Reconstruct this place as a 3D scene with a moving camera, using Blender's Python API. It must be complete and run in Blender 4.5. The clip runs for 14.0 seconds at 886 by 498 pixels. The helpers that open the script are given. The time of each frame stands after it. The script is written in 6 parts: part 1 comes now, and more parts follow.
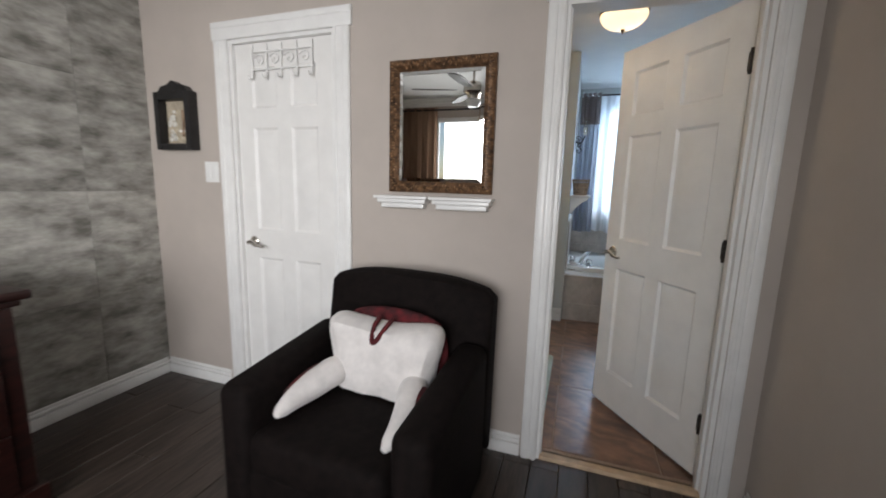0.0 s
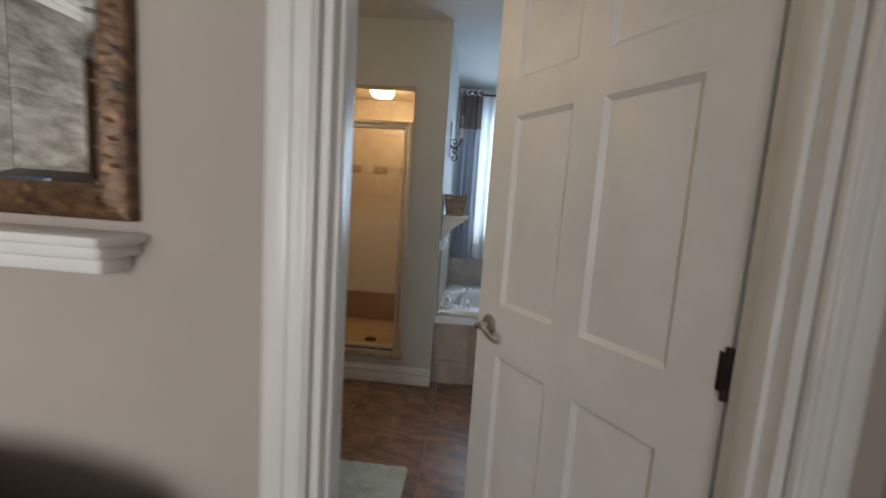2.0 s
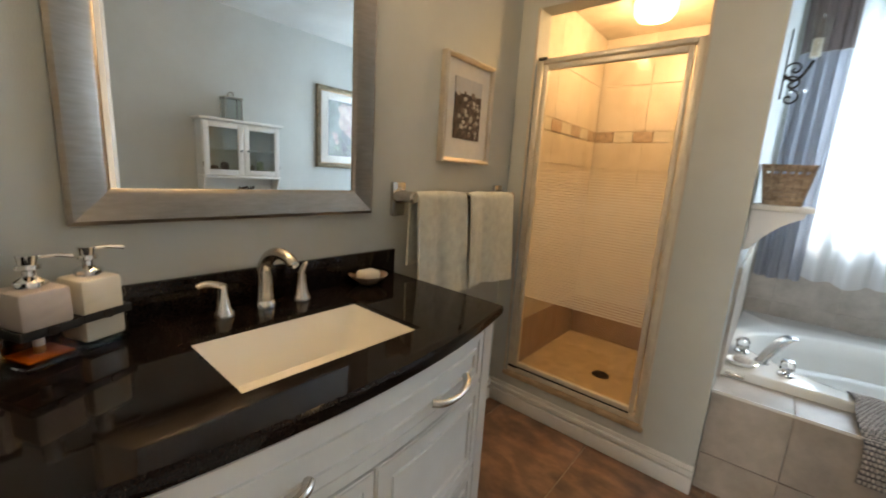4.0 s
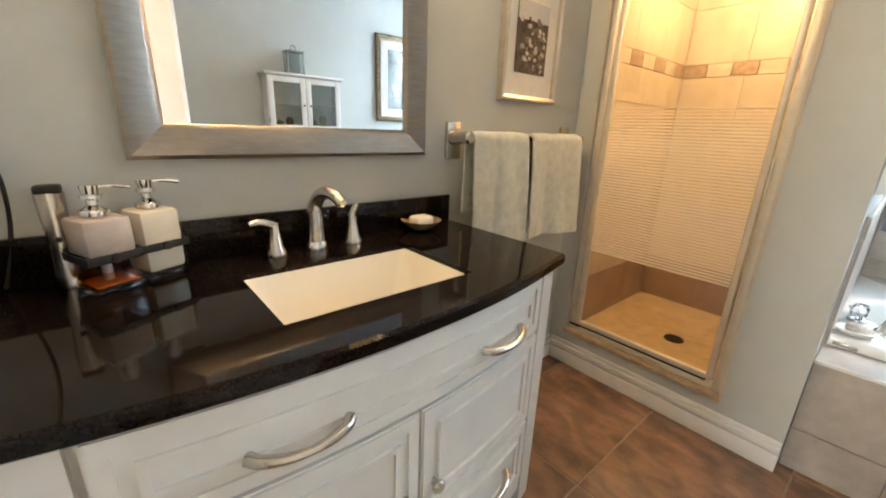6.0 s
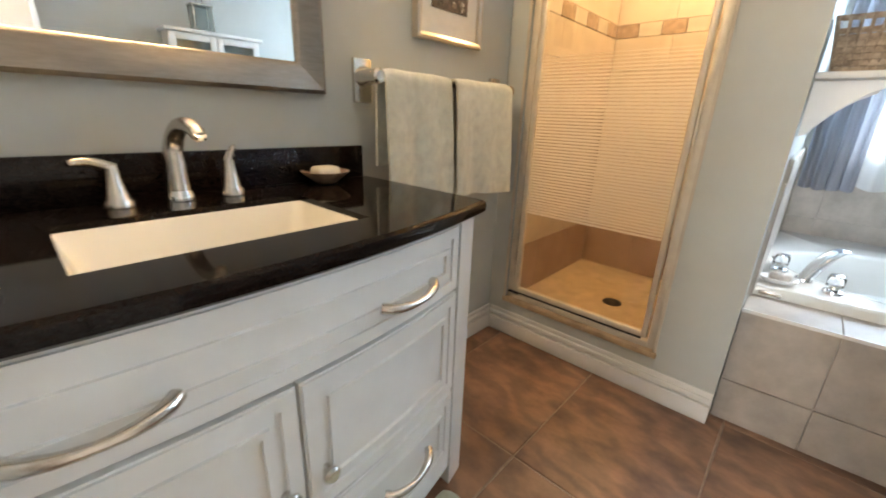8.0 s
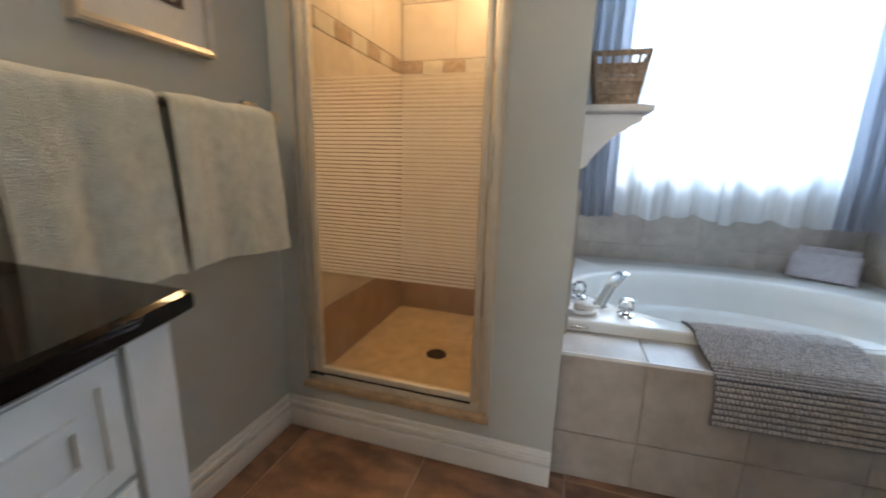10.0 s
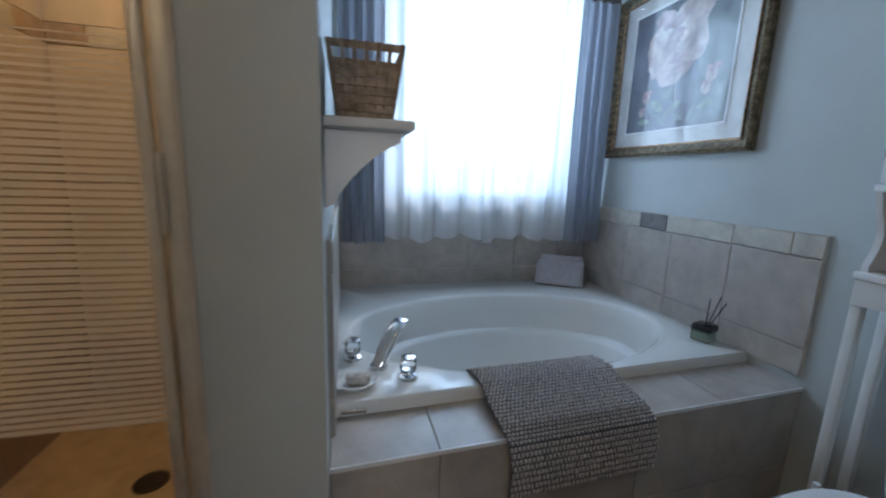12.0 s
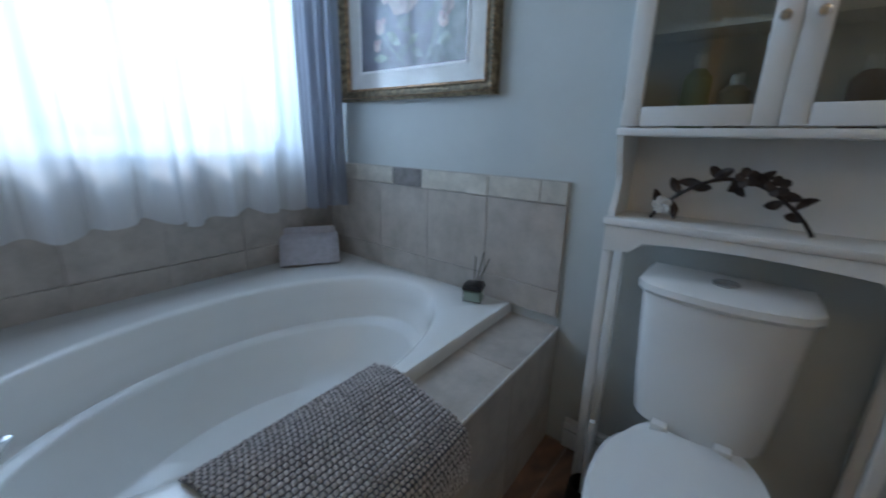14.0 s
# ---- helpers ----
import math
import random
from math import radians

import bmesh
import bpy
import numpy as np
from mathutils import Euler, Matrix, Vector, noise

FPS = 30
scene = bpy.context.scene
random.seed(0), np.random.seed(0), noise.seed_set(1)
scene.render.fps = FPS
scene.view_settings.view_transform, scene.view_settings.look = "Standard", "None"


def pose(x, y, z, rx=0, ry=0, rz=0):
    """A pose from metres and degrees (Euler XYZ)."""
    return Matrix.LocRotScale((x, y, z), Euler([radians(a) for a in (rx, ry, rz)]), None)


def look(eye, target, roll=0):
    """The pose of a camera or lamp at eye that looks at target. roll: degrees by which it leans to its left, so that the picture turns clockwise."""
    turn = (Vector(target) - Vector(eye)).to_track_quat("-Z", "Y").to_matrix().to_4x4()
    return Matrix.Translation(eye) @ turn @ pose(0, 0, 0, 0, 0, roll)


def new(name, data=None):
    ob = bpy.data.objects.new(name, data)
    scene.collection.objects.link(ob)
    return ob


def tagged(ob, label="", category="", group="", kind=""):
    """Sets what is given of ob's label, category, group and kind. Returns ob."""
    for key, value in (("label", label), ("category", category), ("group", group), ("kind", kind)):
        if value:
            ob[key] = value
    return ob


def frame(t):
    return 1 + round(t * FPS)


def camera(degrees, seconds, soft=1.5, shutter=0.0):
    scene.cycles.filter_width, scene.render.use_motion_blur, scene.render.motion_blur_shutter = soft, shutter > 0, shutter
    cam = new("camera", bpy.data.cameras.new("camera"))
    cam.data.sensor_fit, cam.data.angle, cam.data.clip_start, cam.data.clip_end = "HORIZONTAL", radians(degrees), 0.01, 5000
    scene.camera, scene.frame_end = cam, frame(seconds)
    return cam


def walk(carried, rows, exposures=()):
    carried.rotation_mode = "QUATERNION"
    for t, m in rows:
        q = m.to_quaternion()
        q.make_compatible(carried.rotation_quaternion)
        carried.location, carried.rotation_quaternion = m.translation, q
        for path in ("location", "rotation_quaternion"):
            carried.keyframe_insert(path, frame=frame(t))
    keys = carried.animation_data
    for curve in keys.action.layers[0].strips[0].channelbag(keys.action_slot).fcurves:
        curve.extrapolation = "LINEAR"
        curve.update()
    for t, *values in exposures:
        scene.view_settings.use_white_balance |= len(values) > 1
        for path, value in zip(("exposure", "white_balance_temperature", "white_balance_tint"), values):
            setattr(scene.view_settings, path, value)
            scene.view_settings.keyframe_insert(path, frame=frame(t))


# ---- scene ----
cam = camera(97.0, 14.0, soft=1.8, shutter=0.5)
PATH = [
    (0, (0.336, 0.728, 1.303), (-0.302, 2.597, 0.984), 1.6),
    (0.5, (0.351, 1.025, 1.302), (-0.218, 2.919, 1.006), 2.7),
    (1, (0.353, 1.327, 1.299), (0.039, 3.282, 1.018), 2.9),
    (1.5, (0.356, 1.628, 1.32), (0.277, 3.605, 1.031), 2.0),
    (2, (0.459, 1.952, 1.325), (0.33, 3.935, 1.099), 3.9),
    (2.3, (0.49, 2.141, 1.327), (0.281, 4.113, 1.073), 3.8),
    (2.5, (0.476, 2.287, 1.326), (0.216, 4.254, 1.075), 4.3),
    (3, (0.436, 2.577, 1.34), (-0.124, 4.476, 1.059), 3.2),
    (3.5, (0.361, 2.766, 1.315), (-0.705, 4.431, 1.014), 3.2),
    (6, (0.309, 2.896, 1.221), (-1.136, 4.147, 0.633), 2.1),
    (6.5, (0.323, 2.915, 1.176), (-1.08, 4.183, 0.524), 2.0),
    (7, (0.335, 2.938, 1.129), (-1.044, 4.211, 0.438), 1.5),
    (9.5, (0.23, 3.381, 1.073), (-0.605, 5.137, 0.606), 2.4),
    (10, (0.211, 3.477, 1.07), (-0.351, 5.347, 0.638), 1.6),
    (10.5, (0.186, 3.568, 1.091), (0.089, 5.52, 0.67), 2.0),
    (11, (0.193, 3.628, 1.114), (0.38, 5.579, 0.716), 2.5),
    (11.5, (0.236, 3.774, 1.12), (0.591, 5.705, 0.741), 2.0),
    (12, (0.289, 3.92, 1.137), (0.779, 5.823, 0.77), 2.0),
    (12.5, (0.322, 4.072, 1.141), (1.207, 5.82, 0.736), 2.3),
    (13, (0.344, 4.219, 1.144), (1.539, 5.746, 0.652), 2.2),
    (13.5, (0.461, 4.305, 1.122), (1.755, 5.741, 0.608), 1.9),
    (14, (0.523, 4.332, 1.12), (2.027, 5.531, 0.573), 1.3),
]
EXPOSURES = [(0.0, -0.3, 6450, 10), (2.0, -0.55, 6800, 10), (3.0, -0.1, 7750, 10), (6.0, 1.24, 7650, 10), (7.0, 1.26, 7500, 10), (9.5, 0.84, 6800, 10), (10.5, 0.0, 6500, 10), (11.0, -0.32, 6350, 10), (12.5, -0.65, 6200, 10), (14.0, -0.68, 6200, 10)]
walk(cam, [(t, look(eye, target, roll)) for t, eye, target, roll in PATH], EXPOSURES)

# ---- world and lights ----
world = bpy.data.worlds.new("sky")
scene.world = world
world.use_nodes = True
wn = world.node_tree.nodes
sky = wn.new("ShaderNodeTexSky")
sky.sky_type, sky.sun_disc = "NISHITA", False
sky.sun_elevation, sky.sun_rotation = radians(40), radians(140)
wn["Background"].inputs["Strength"].default_value = 0.12
world.node_tree.links.new(sky.outputs["Color"], wn["Background"].inputs["Color"])


def area(name, at, to, sx, sy, watts, colour):
    data = bpy.data.lights.new(name, "AREA")
    data.shape, data.size, data.size_y, data.energy, data.color = "RECTANGLE", sx, sy, watts, colour
    ob = new(name, data)
    ob.matrix_world = look(at, to)
    return ob


def bulb(name, at, watts, colour, radius):
    data = bpy.data.lights.new(name, "POINT")
    data.energy, data.color, data.shadow_soft_size = watts, colour, radius
    ob = new(name, data)
    ob.location = at
    return ob


sun_data = bpy.data.lights.new("sun", "SUN")
sun_data.energy, sun_data.angle, sun_data.color = 2.5, radians(0.6), (1, 0.95, 0.86)
sun = new("sun", sun_data)
sun.rotation_euler = (radians(50), 0, radians(140))
# daylight in the openings of the windows
area("bath_window_daylight", (1.07, 6.42, 1.70), (1.07, 5.0, 1.5), 1.1, 1.15, 62, (0.52, 0.73, 1.0))
area("bedroom_window_daylight", (0.05, -1.10, 1.5), (-1.45, 1.5, 1.25), 1.5, 1.35, 50, (0.98, 0.98, 1.0)).data.spread = radians(105)
area("bedroom_side_daylight", (-1.12, -1.16, 1.5), (-1.12, 1.0, 1.5), 0.85, 1.4, 14, (0.98, 0.98, 1.0))
# lamps
bulb("bath_ceiling_bulb", (0.54, 3.92, 2.44), 0.7, (1.0, 0.76, 0.48), 0.09)
for y in (3.10, 3.34, 3.58):
    bulb("vanity_bulb", (-0.66, y, 2.24), 2.9, (1.0, 0.72, 0.45), 0.035)
bulb("shower_bulb", (-0.36, 5.33, 2.13), 10.5, (1.0, 0.69, 0.37), 0.07)

# ---- materials ----
def material(name, base, rough=0.6, metal=0.0, vary=0.08, scale=6.0, bump=0.0, bump_scale=120.0, spec=0.5,
             stretch=(1, 1, 1), second=None, per_object=0.0, sheen=0.0, coat=0.0):
    m = bpy.data.materials.new(name)
    m.use_nodes = True
    nt = m.node_tree
    b = nt.nodes["Principled BSDF"]
    b.inputs["Roughness"].default_value, b.inputs["Metallic"].default_value = rough, metal
    b.inputs["Specular IOR Level"].default_value = spec
    b.inputs["Sheen Weight"].default_value, b.inputs["Coat Weight"].default_value = sheen, coat
    co = nt.nodes.new("ShaderNodeTexCoord")
    mp = nt.nodes.new("ShaderNodeMapping")
    mp.inputs["Scale"].default_value = stretch
    geo = nt.nodes.new("ShaderNodeNewGeometry")
    info = nt.nodes.new("ShaderNodeObjectInfo")
    off = nt.nodes.new("ShaderNodeVectorMath")
    off.operation = "MULTIPLY_ADD"
    comb = nt.nodes.new("ShaderNodeCombineXYZ")
    for k in range(3):
        nt.links.new(info.outputs["Random"], comb.inputs[k])
    off.inputs[1].default_value = (17, 23, 31) if per_object else (0, 0, 0)
    nt.links.new(comb.outputs[0], off.inputs[0])
    nt.links.new(geo.outputs["Position"], off.inputs[2])
    nt.links.new(off.outputs[0], mp.inputs["Vector"])
    n1 = nt.nodes.new("ShaderNodeTexNoise")
    n1.inputs["Scale"].default_value, n1.inputs["Detail"].default_value = scale, 8
    n1.inputs["Roughness"].default_value = 0.62
    nt.links.new(mp.outputs[0], n1.inputs["Vector"])
    ramp = nt.nodes.new("ShaderNodeValToRGB")
    lo = [max(0, c * (1 - vary * 2)) for c in base]
    hi = list(second) if second else [min(1, c * (1 + vary * 2)) for c in base]
    ramp.color_ramp.elements[0].position, ramp.color_ramp.elements[1].position = 0.32, 0.68
    ramp.color_ramp.elements[0].color, ramp.color_ramp.elements[1].color = (*lo, 1), (*hi, 1)
    nt.links.new(n1.outputs["Fac"], ramp.inputs["Fac"])
    out = ramp.outputs["Color"]
    if per_object:
        hsv = nt.nodes.new("ShaderNodeHueSaturation")
        rng = nt.nodes.new("ShaderNodeMapRange")
        rng.inputs["To Min"].default_value, rng.inputs["To Max"].default_value = 1 - per_object, 1 + per_object
        nt.links.new(info.outputs["Random"], rng.inputs["Value"])
        nt.links.new(rng.outputs[0], hsv.inputs["Value"])
        nt.links.new(out, hsv.inputs["Color"])
        out = hsv.outputs["Color"]
    nt.links.new(out, b.inputs["Base Color"])
    if bump:
        n2 = nt.nodes.new("ShaderNodeTexNoise")
        n2.inputs["Scale"].default_value, n2.inputs["Detail"].default_value = bump_scale, 4
        nt.links.new(mp.outputs[0], n2.inputs["Vector"])
        bp = nt.nodes.new("ShaderNodeBump")
        bp.inputs["Strength"].default_value, bp.inputs["Distance"].default_value = bump, 0.004
        nt.links.new(n2.outputs["Fac"], bp.inputs["Height"])
        nt.links.new(bp.outputs[0], b.inputs["Normal"])
    return m


def glass(name, tint=(1, 1, 1), rough=0.0):
    m = bpy.data.materials.new(name)
    m.use_nodes = True
    b = m.node_tree.nodes["Principled BSDF"]
    b.inputs["Base Color"].default_value = (*tint, 1)
    b.inputs["Roughness"].default_value = rough
    b.inputs["Transmission Weight"].default_value, b.inputs["IOR"].default_value = 1.0, 1.45
    return m


def pane(name, gloss=0.08, tint=(1, 1, 1)):
    """Thin clear sheet: mostly see-through with a faint gloss."""
    m = bpy.data.materials.new(name)
    m.use_nodes = True
    nt = m.node_tree
    nt.nodes.remove(nt.nodes["Principled BSDF"])
    tr, gl, mix = nt.nodes.new("ShaderNodeBsdfTransparent"), nt.nodes.new("ShaderNodeBsdfGlossy"), nt.nodes.new("ShaderNodeMixShader")
    tr.inputs["Color"].default_value = (*tint, 1)
    gl.inputs["Roughness"].default_value = 0.03
    mix.inputs[0].default_value = gloss
    nt.links.new(tr.outputs[0], mix.inputs[1]), nt.links.new(gl.outputs[0], mix.inputs[2])
    nt.links.new(mix.outputs[0], nt.nodes["Material Output"].inputs[0])
    return m


def cloth(name, colour, see=0.0, through_light=0.5, weave=500.0):
    """Thin fabric: diffuse, with light passing through, and a share of open weave."""
    m = bpy.data.materials.new(name)
    m.use_nodes = True
    nt = m.node_tree
    nt.nodes.remove(nt.nodes["Principled BSDF"])
    d, t, x = (nt.nodes.new("ShaderNodeBsdf" + k) for k in ("Diffuse", "Translucent", "Transparent"))
    for s in (d, t):
        s.inputs["Color"].default_value = (*colour, 1)
    m1, m2 = nt.nodes.new("ShaderNodeMixShader"), nt.nodes.new("ShaderNodeMixShader")
    m1.inputs[0].default_value, m2.inputs[0].default_value = through_light, see
    nt.links.new(d.outputs[0], m1.inputs[1]), nt.links.new(t.outputs[0], m1.inputs[2])
    nt.links.new(m1.outputs[0], m2.inputs[1]), nt.links.new(x.outputs[0], m2.inputs[2])
    nt.links.new(m2.outputs[0], nt.nodes["Material Output"].inputs[0])
    return m


def lit(name, colour, strength):
    m = bpy.data.materials.new(name)
    m.use_nodes = True
    b = m.node_tree.nodes["Principled BSDF"]
    b.inputs["Base Color"].default_value = (0.9, 0.86, 0.78, 1)
    b.inputs["Emission Color"].default_value, b.inputs["Emission Strength"].default_value = (*colour, 1), strength
    return m


def slate_tile():
    """Glazed slate-look tile: wandering brown and rust veins over a grey-brown ground, each tile its own cut."""
    m = material("brown_slate_look_floor_tile", (0.19, 0.108, 0.072), 0.30, vary=0.2, scale=3.4, stretch=(1.2, 1.9, 1), bump=0.14, bump_scale=22, second=(0.34, 0.20, 0.13), per_object=0.10)
    nt = m.node_tree
    b = nt.nodes["Principled BSDF"]
    base = b.inputs["Base Color"].links[0].from_socket
    vec = next(n for n in nt.nodes if n.bl_idname == "ShaderNodeMapping").outputs[0]
    w = nt.nodes.new("ShaderNodeTexWave")
    w.inputs["Scale"].default_value, w.inputs["Distortion"].default_value = 2.2, 12.0
    w.inputs["Detail"].default_value, w.inputs["Detail Scale"].default_value = 5.0, 1.3
    w.bands_direction = "DIAGONAL"
    nt.links.new(vec, w.inputs["Vector"])
    r = nt.nodes.new("ShaderNodeValToRGB")
    r.color_ramp.elements[0].position, r.color_ramp.elements[1].position = 0.1, 1.0
    r.color_ramp.elements[0].color, r.color_ramp.elements[1].color = (0.80, 0.80, 0.82, 1), (1.16, 1.10, 1.05, 1)
    nt.links.new(w.outputs["Fac"], r.inputs["Fac"])
    mx = nt.nodes.new("ShaderNodeMix")
    mx.data_type, mx.blend_type = "RGBA", "MULTIPLY"
    mx.inputs["Factor"].default_value = 1.0
    nt.links.new(base, mx.inputs[6]), nt.links.new(r.outputs["Color"], mx.inputs[7])
    nt.links.new(mx.outputs[2], b.inputs["Base Color"])
    return m


WALL_TAUPE = material("taupe_wall_paint", (0.47, 0.415, 0.37), 0.75, vary=0.025, scale=3, bump=0.12, bump_scale=260)
WALL_BLUE = material("pale_grey_blue_wall_paint", (0.515, 0.54, 0.525), 0.62, vary=0.025, scale=3, bump=0.12, bump_scale=260)
CEILING = material("white_ceiling_paint", (0.72, 0.72, 0.70), 0.85, vary=0.02, scale=4, bump=0.25, bump_scale=180)
WHITE_TRIM = material("white_gloss_trim_paint", (0.80, 0.79, 0.77), 0.32, vary=0.02, scale=9, bump=0.03, bump_scale=60)
DOOR_PAINT = material("white_door_paint", (0.78, 0.765, 0.74), 0.38, vary=0.02, scale=7, bump=0.06, bump_scale=90)
CABINET_PAINT = material("white_cabinet_paint", (0.79, 0.78, 0.75), 0.30, vary=0.02, scale=9, bump=0.03, bump_scale=80)
PLANK = material("dark_grey_brown_floor_plank", (0.034, 0.024, 0.019), 0.36, vary=0.25, scale=9, stretch=(5, 0.6, 5), bump=0.15, bump_scale=30, second=(0.066, 0.047, 0.038), per_object=0.2)
STONE_PAPER = material("grey_slate_wall_covering", (0.24, 0.225, 0.195), 0.72, vary=0.22, scale=5.5, stretch=(1, 1.0, 2.4), bump=0.55, bump_scale=26, second=(0.47, 0.45, 0.41), per_object=0.1)
FLOOR_TILE = slate_tile()
GROUT = material("dark_grout", (0.16, 0.13, 0.11), 0.9, vary=0.1, scale=30)
LIGHT_GROUT = material("light_grout", (0.50, 0.47, 0.43), 0.9, vary=0.06, scale=30)
TUB_TILE = material("grey_beige_stone_tile", (0.42, 0.37, 0.325), 0.34, vary=0.07, scale=9, bump=0.05, bump_scale=20, second=(0.51, 0.46, 0.41), per_object=0.05)
BORDER_TILE = material("cream_border_tile", (0.55, 0.51, 0.44), 0.34, vary=0.09, scale=14, per_object=0.05)
DARK_TILE = material("grey_accent_tile", (0.20, 0.185, 0.18), 0.35, vary=0.15, scale=20, per_object=0.15)
SHOWER_TILE = material("beige_shower_tile", (0.58, 0.50, 0.41), 0.33, vary=0.05, scale=8, second=(0.64, 0.57, 0.48), per_object=0.025)
SHOWER_GROUT = material("beige_shower_grout", (0.53, 0.46, 0.38), 0.9, vary=0.05, scale=30)
SHOWER_LOW = material("brown_shower_tile", (0.37, 0.25, 0.185), 0.35, vary=0.08, scale=9, second=(0.43, 0.30, 0.225), per_object=0.04)
FLOOR_GROUT = material("tan_floor_grout", (0.33, 0.25, 0.19), 0.9, vary=0.1, scale=30)
SHOWER_PAN = material("tan_shower_floor", (0.60, 0.465, 0.30), 0.45, vary=0.1, scale=14)
MARBLE_SILL = material("tan_marble_sill", (0.48, 0.35, 0.23), 0.3, vary=0.12, scale=14)
ACRYLIC = material("white_tub_acrylic", (0.78, 0.775, 0.75), 0.16, vary=0.01, scale=3, coat=0.3)
PORCELAIN = material("white_porcelain", (0.82, 0.82, 0.80), 0.1, vary=0.01, scale=3, coat=0.4)
BASIN = material("cream_white_basin", (0.80, 0.77, 0.69), 0.14, vary=0.01, scale=3, coat=0.3)
GRANITE = material("polished_black_granite", (0.004, 0.003, 0.003), 0.055, vary=0.4, scale=210, second=(0.017, 0.011, 0.009), spec=0.22)
NICKEL = material("brushed_nickel", (0.62, 0.58, 0.53), 0.24, 1.0, vary=0.04, scale=60)
CHROME = material("chrome", (0.80, 0.81, 0.82), 0.07, 1.0, vary=0.01, scale=5)
SILVER_FRAME = material("brushed_silver_frame", (0.33, 0.29, 0.255), 0.30, 1.0, vary=0.05, scale=20, stretch=(1, 1, 6), bump=0.03, bump_scale=90)
ALUMINIUM = material("pale_gold_aluminium", (0.70, 0.64, 0.54), 0.35, 0.25, vary=0.03, scale=20)
MIRROR = material("mirror_silver", (0.92, 0.93, 0.92), 0.008, 1.0, vary=0.0, scale=1)
BRONZE = material("carved_bronze_frame", (0.075, 0.034, 0.018), 0.38, 0.35, vary=0.4, scale=40, second=(0.24, 0.13, 0.065), bump=0.6, bump_scale=110)
BRONZE_LIGHT = material("worn_gold_carving", (0.36, 0.22, 0.12), 0.35, 0.6, vary=0.35, scale=60)
GILT = material("antique_gilt_frame", (0.17, 0.125, 0.075), 0.4, 0.5, vary=0.35, scale=45, second=(0.34, 0.27, 0.17), bump=0.3, bump_scale=120)
MAT_BOARD = material("cream_mat_board", (0.62, 0.60, 0.55), 0.8, vary=0.06, scale=12, bump=0.2, bump_scale=60)
WHITE_BOARD = material("white_mat_board", (0.78, 0.76, 0.72), 0.8, vary=0.02, scale=20)
PRINT = material("dark_flower_print", (0.055, 0.055, 0.075), 0.6, vary=0.4, scale=7, second=(0.15, 0.15, 0.18))
BLOOM = material("pale_peach_bloom", (0.48, 0.33, 0.28), 0.6, vary=0.2, scale=16, second=(0.66, 0.52, 0.46))
LEAFPRINT = material("muted_green_print", (0.20, 0.25, 0.18), 0.5, vary=0.3, scale=18)
PHOTO_DARK = material("sepia_pebble_print", (0.035, 0.022, 0.02), 0.5, vary=0.4, scale=30, second=(0.12, 0.08, 0.07))
PHOTO_LIGHT = material("pale_pebble_print", (0.45, 0.42, 0.40), 0.5, vary=0.3, scale=40)
PHOTO_MID = material("mid_sepia_pebble_print", (0.17, 0.125, 0.11), 0.5, vary=0.35, scale=40)
SKYPRINT = material("pale_sky_print", (0.55, 0.56, 0.58), 0.5, vary=0.06, scale=10)
LEATHER = material("dark_brown_chair_fabric", (0.0065, 0.0042, 0.0038), 0.8, vary=0.25, scale=30, bump=0.25, bump_scale=420, spec=0.12)
FLEECE = material("white_fleece", (0.74, 0.70, 0.67), 0.95, vary=0.05, scale=18, bump=0.6, bump_scale=260, sheen=0.4)
PLAID = material("red_black_plaid", (0.05, 0.008, 0.010), 0.9, vary=0.3, scale=26, second=(0.13, 0.009, 0.013), bump=0.3, bump_scale=300)
CHERRY = material("dark_cherry_wood", (0.018, 0.005, 0.004), 0.36, vary=0.3, scale=7, stretch=(6, 1, 6), second=(0.034, 0.009, 0.007))
BLACK_WOOD = material("black_stained_wood", (0.012, 0.011, 0.011), 0.5, vary=0.3, scale=20)
TOWEL = material("pale_sage_towel", (0.64, 0.66, 0.60), 0.95, vary=0.06, scale=30, bump=1.0, bump_scale=240, sheen=0.3)
TOWEL_BAND = material("sage_towel_band", (0.52, 0.56, 0.50), 0.85, vary=0.03, scale=30, bump=0.3, bump_scale=500)
BATHMAT = material("mint_bath_mat", (0.50, 0.56, 0.49), 0.95, vary=0.10, scale=16, bump=0.8, bump_scale=160, sheen=0.3)
TUBMAT = material("grey_woven_mat", (0.50, 0.475, 0.47), 0.95, vary=0.12, scale=120, second=(0.76, 0.73, 0.72), bump=0.4, bump_scale=300)
# shade between the mat's loops, put into the colour
TUBMAT_GAP_SHADE = material("dark_grey_mat_gap_shade", (0.19, 0.175, 0.178), 0.95, vary=0.2, scale=200)
PILLOW_TERRY = material("lilac_grey_terry", (0.52, 0.50, 0.54), 0.95, vary=0.05, scale=40, bump=0.8, bump_scale=300)
BASKET = material("woven_tan_basket", (0.30, 0.21, 0.14), 0.75, vary=0.2, scale=40, second=(0.46, 0.35, 0.25), per_object=0.2)
SOAP = material("cream_soap", (0.72, 0.70, 0.60), 0.5, vary=0.03, scale=20, coat=0.2)
SHELL = material("brown_shell_dish", (0.26, 0.15, 0.09), 0.35, vary=0.3, scale=30, second=(0.45, 0.32, 0.22))
CREAM_LOTION = material("cream_lotion", (0.72, 0.66, 0.55), 0.4, vary=0.03, scale=10)
CLOUDY = material("cloudy_plastic", (0.50, 0.44, 0.37), 0.35, vary=0.06, scale=12)
AMBER = material("amber_soap", (0.50, 0.22, 0.06), 0.2, vary=0.1, scale=10)
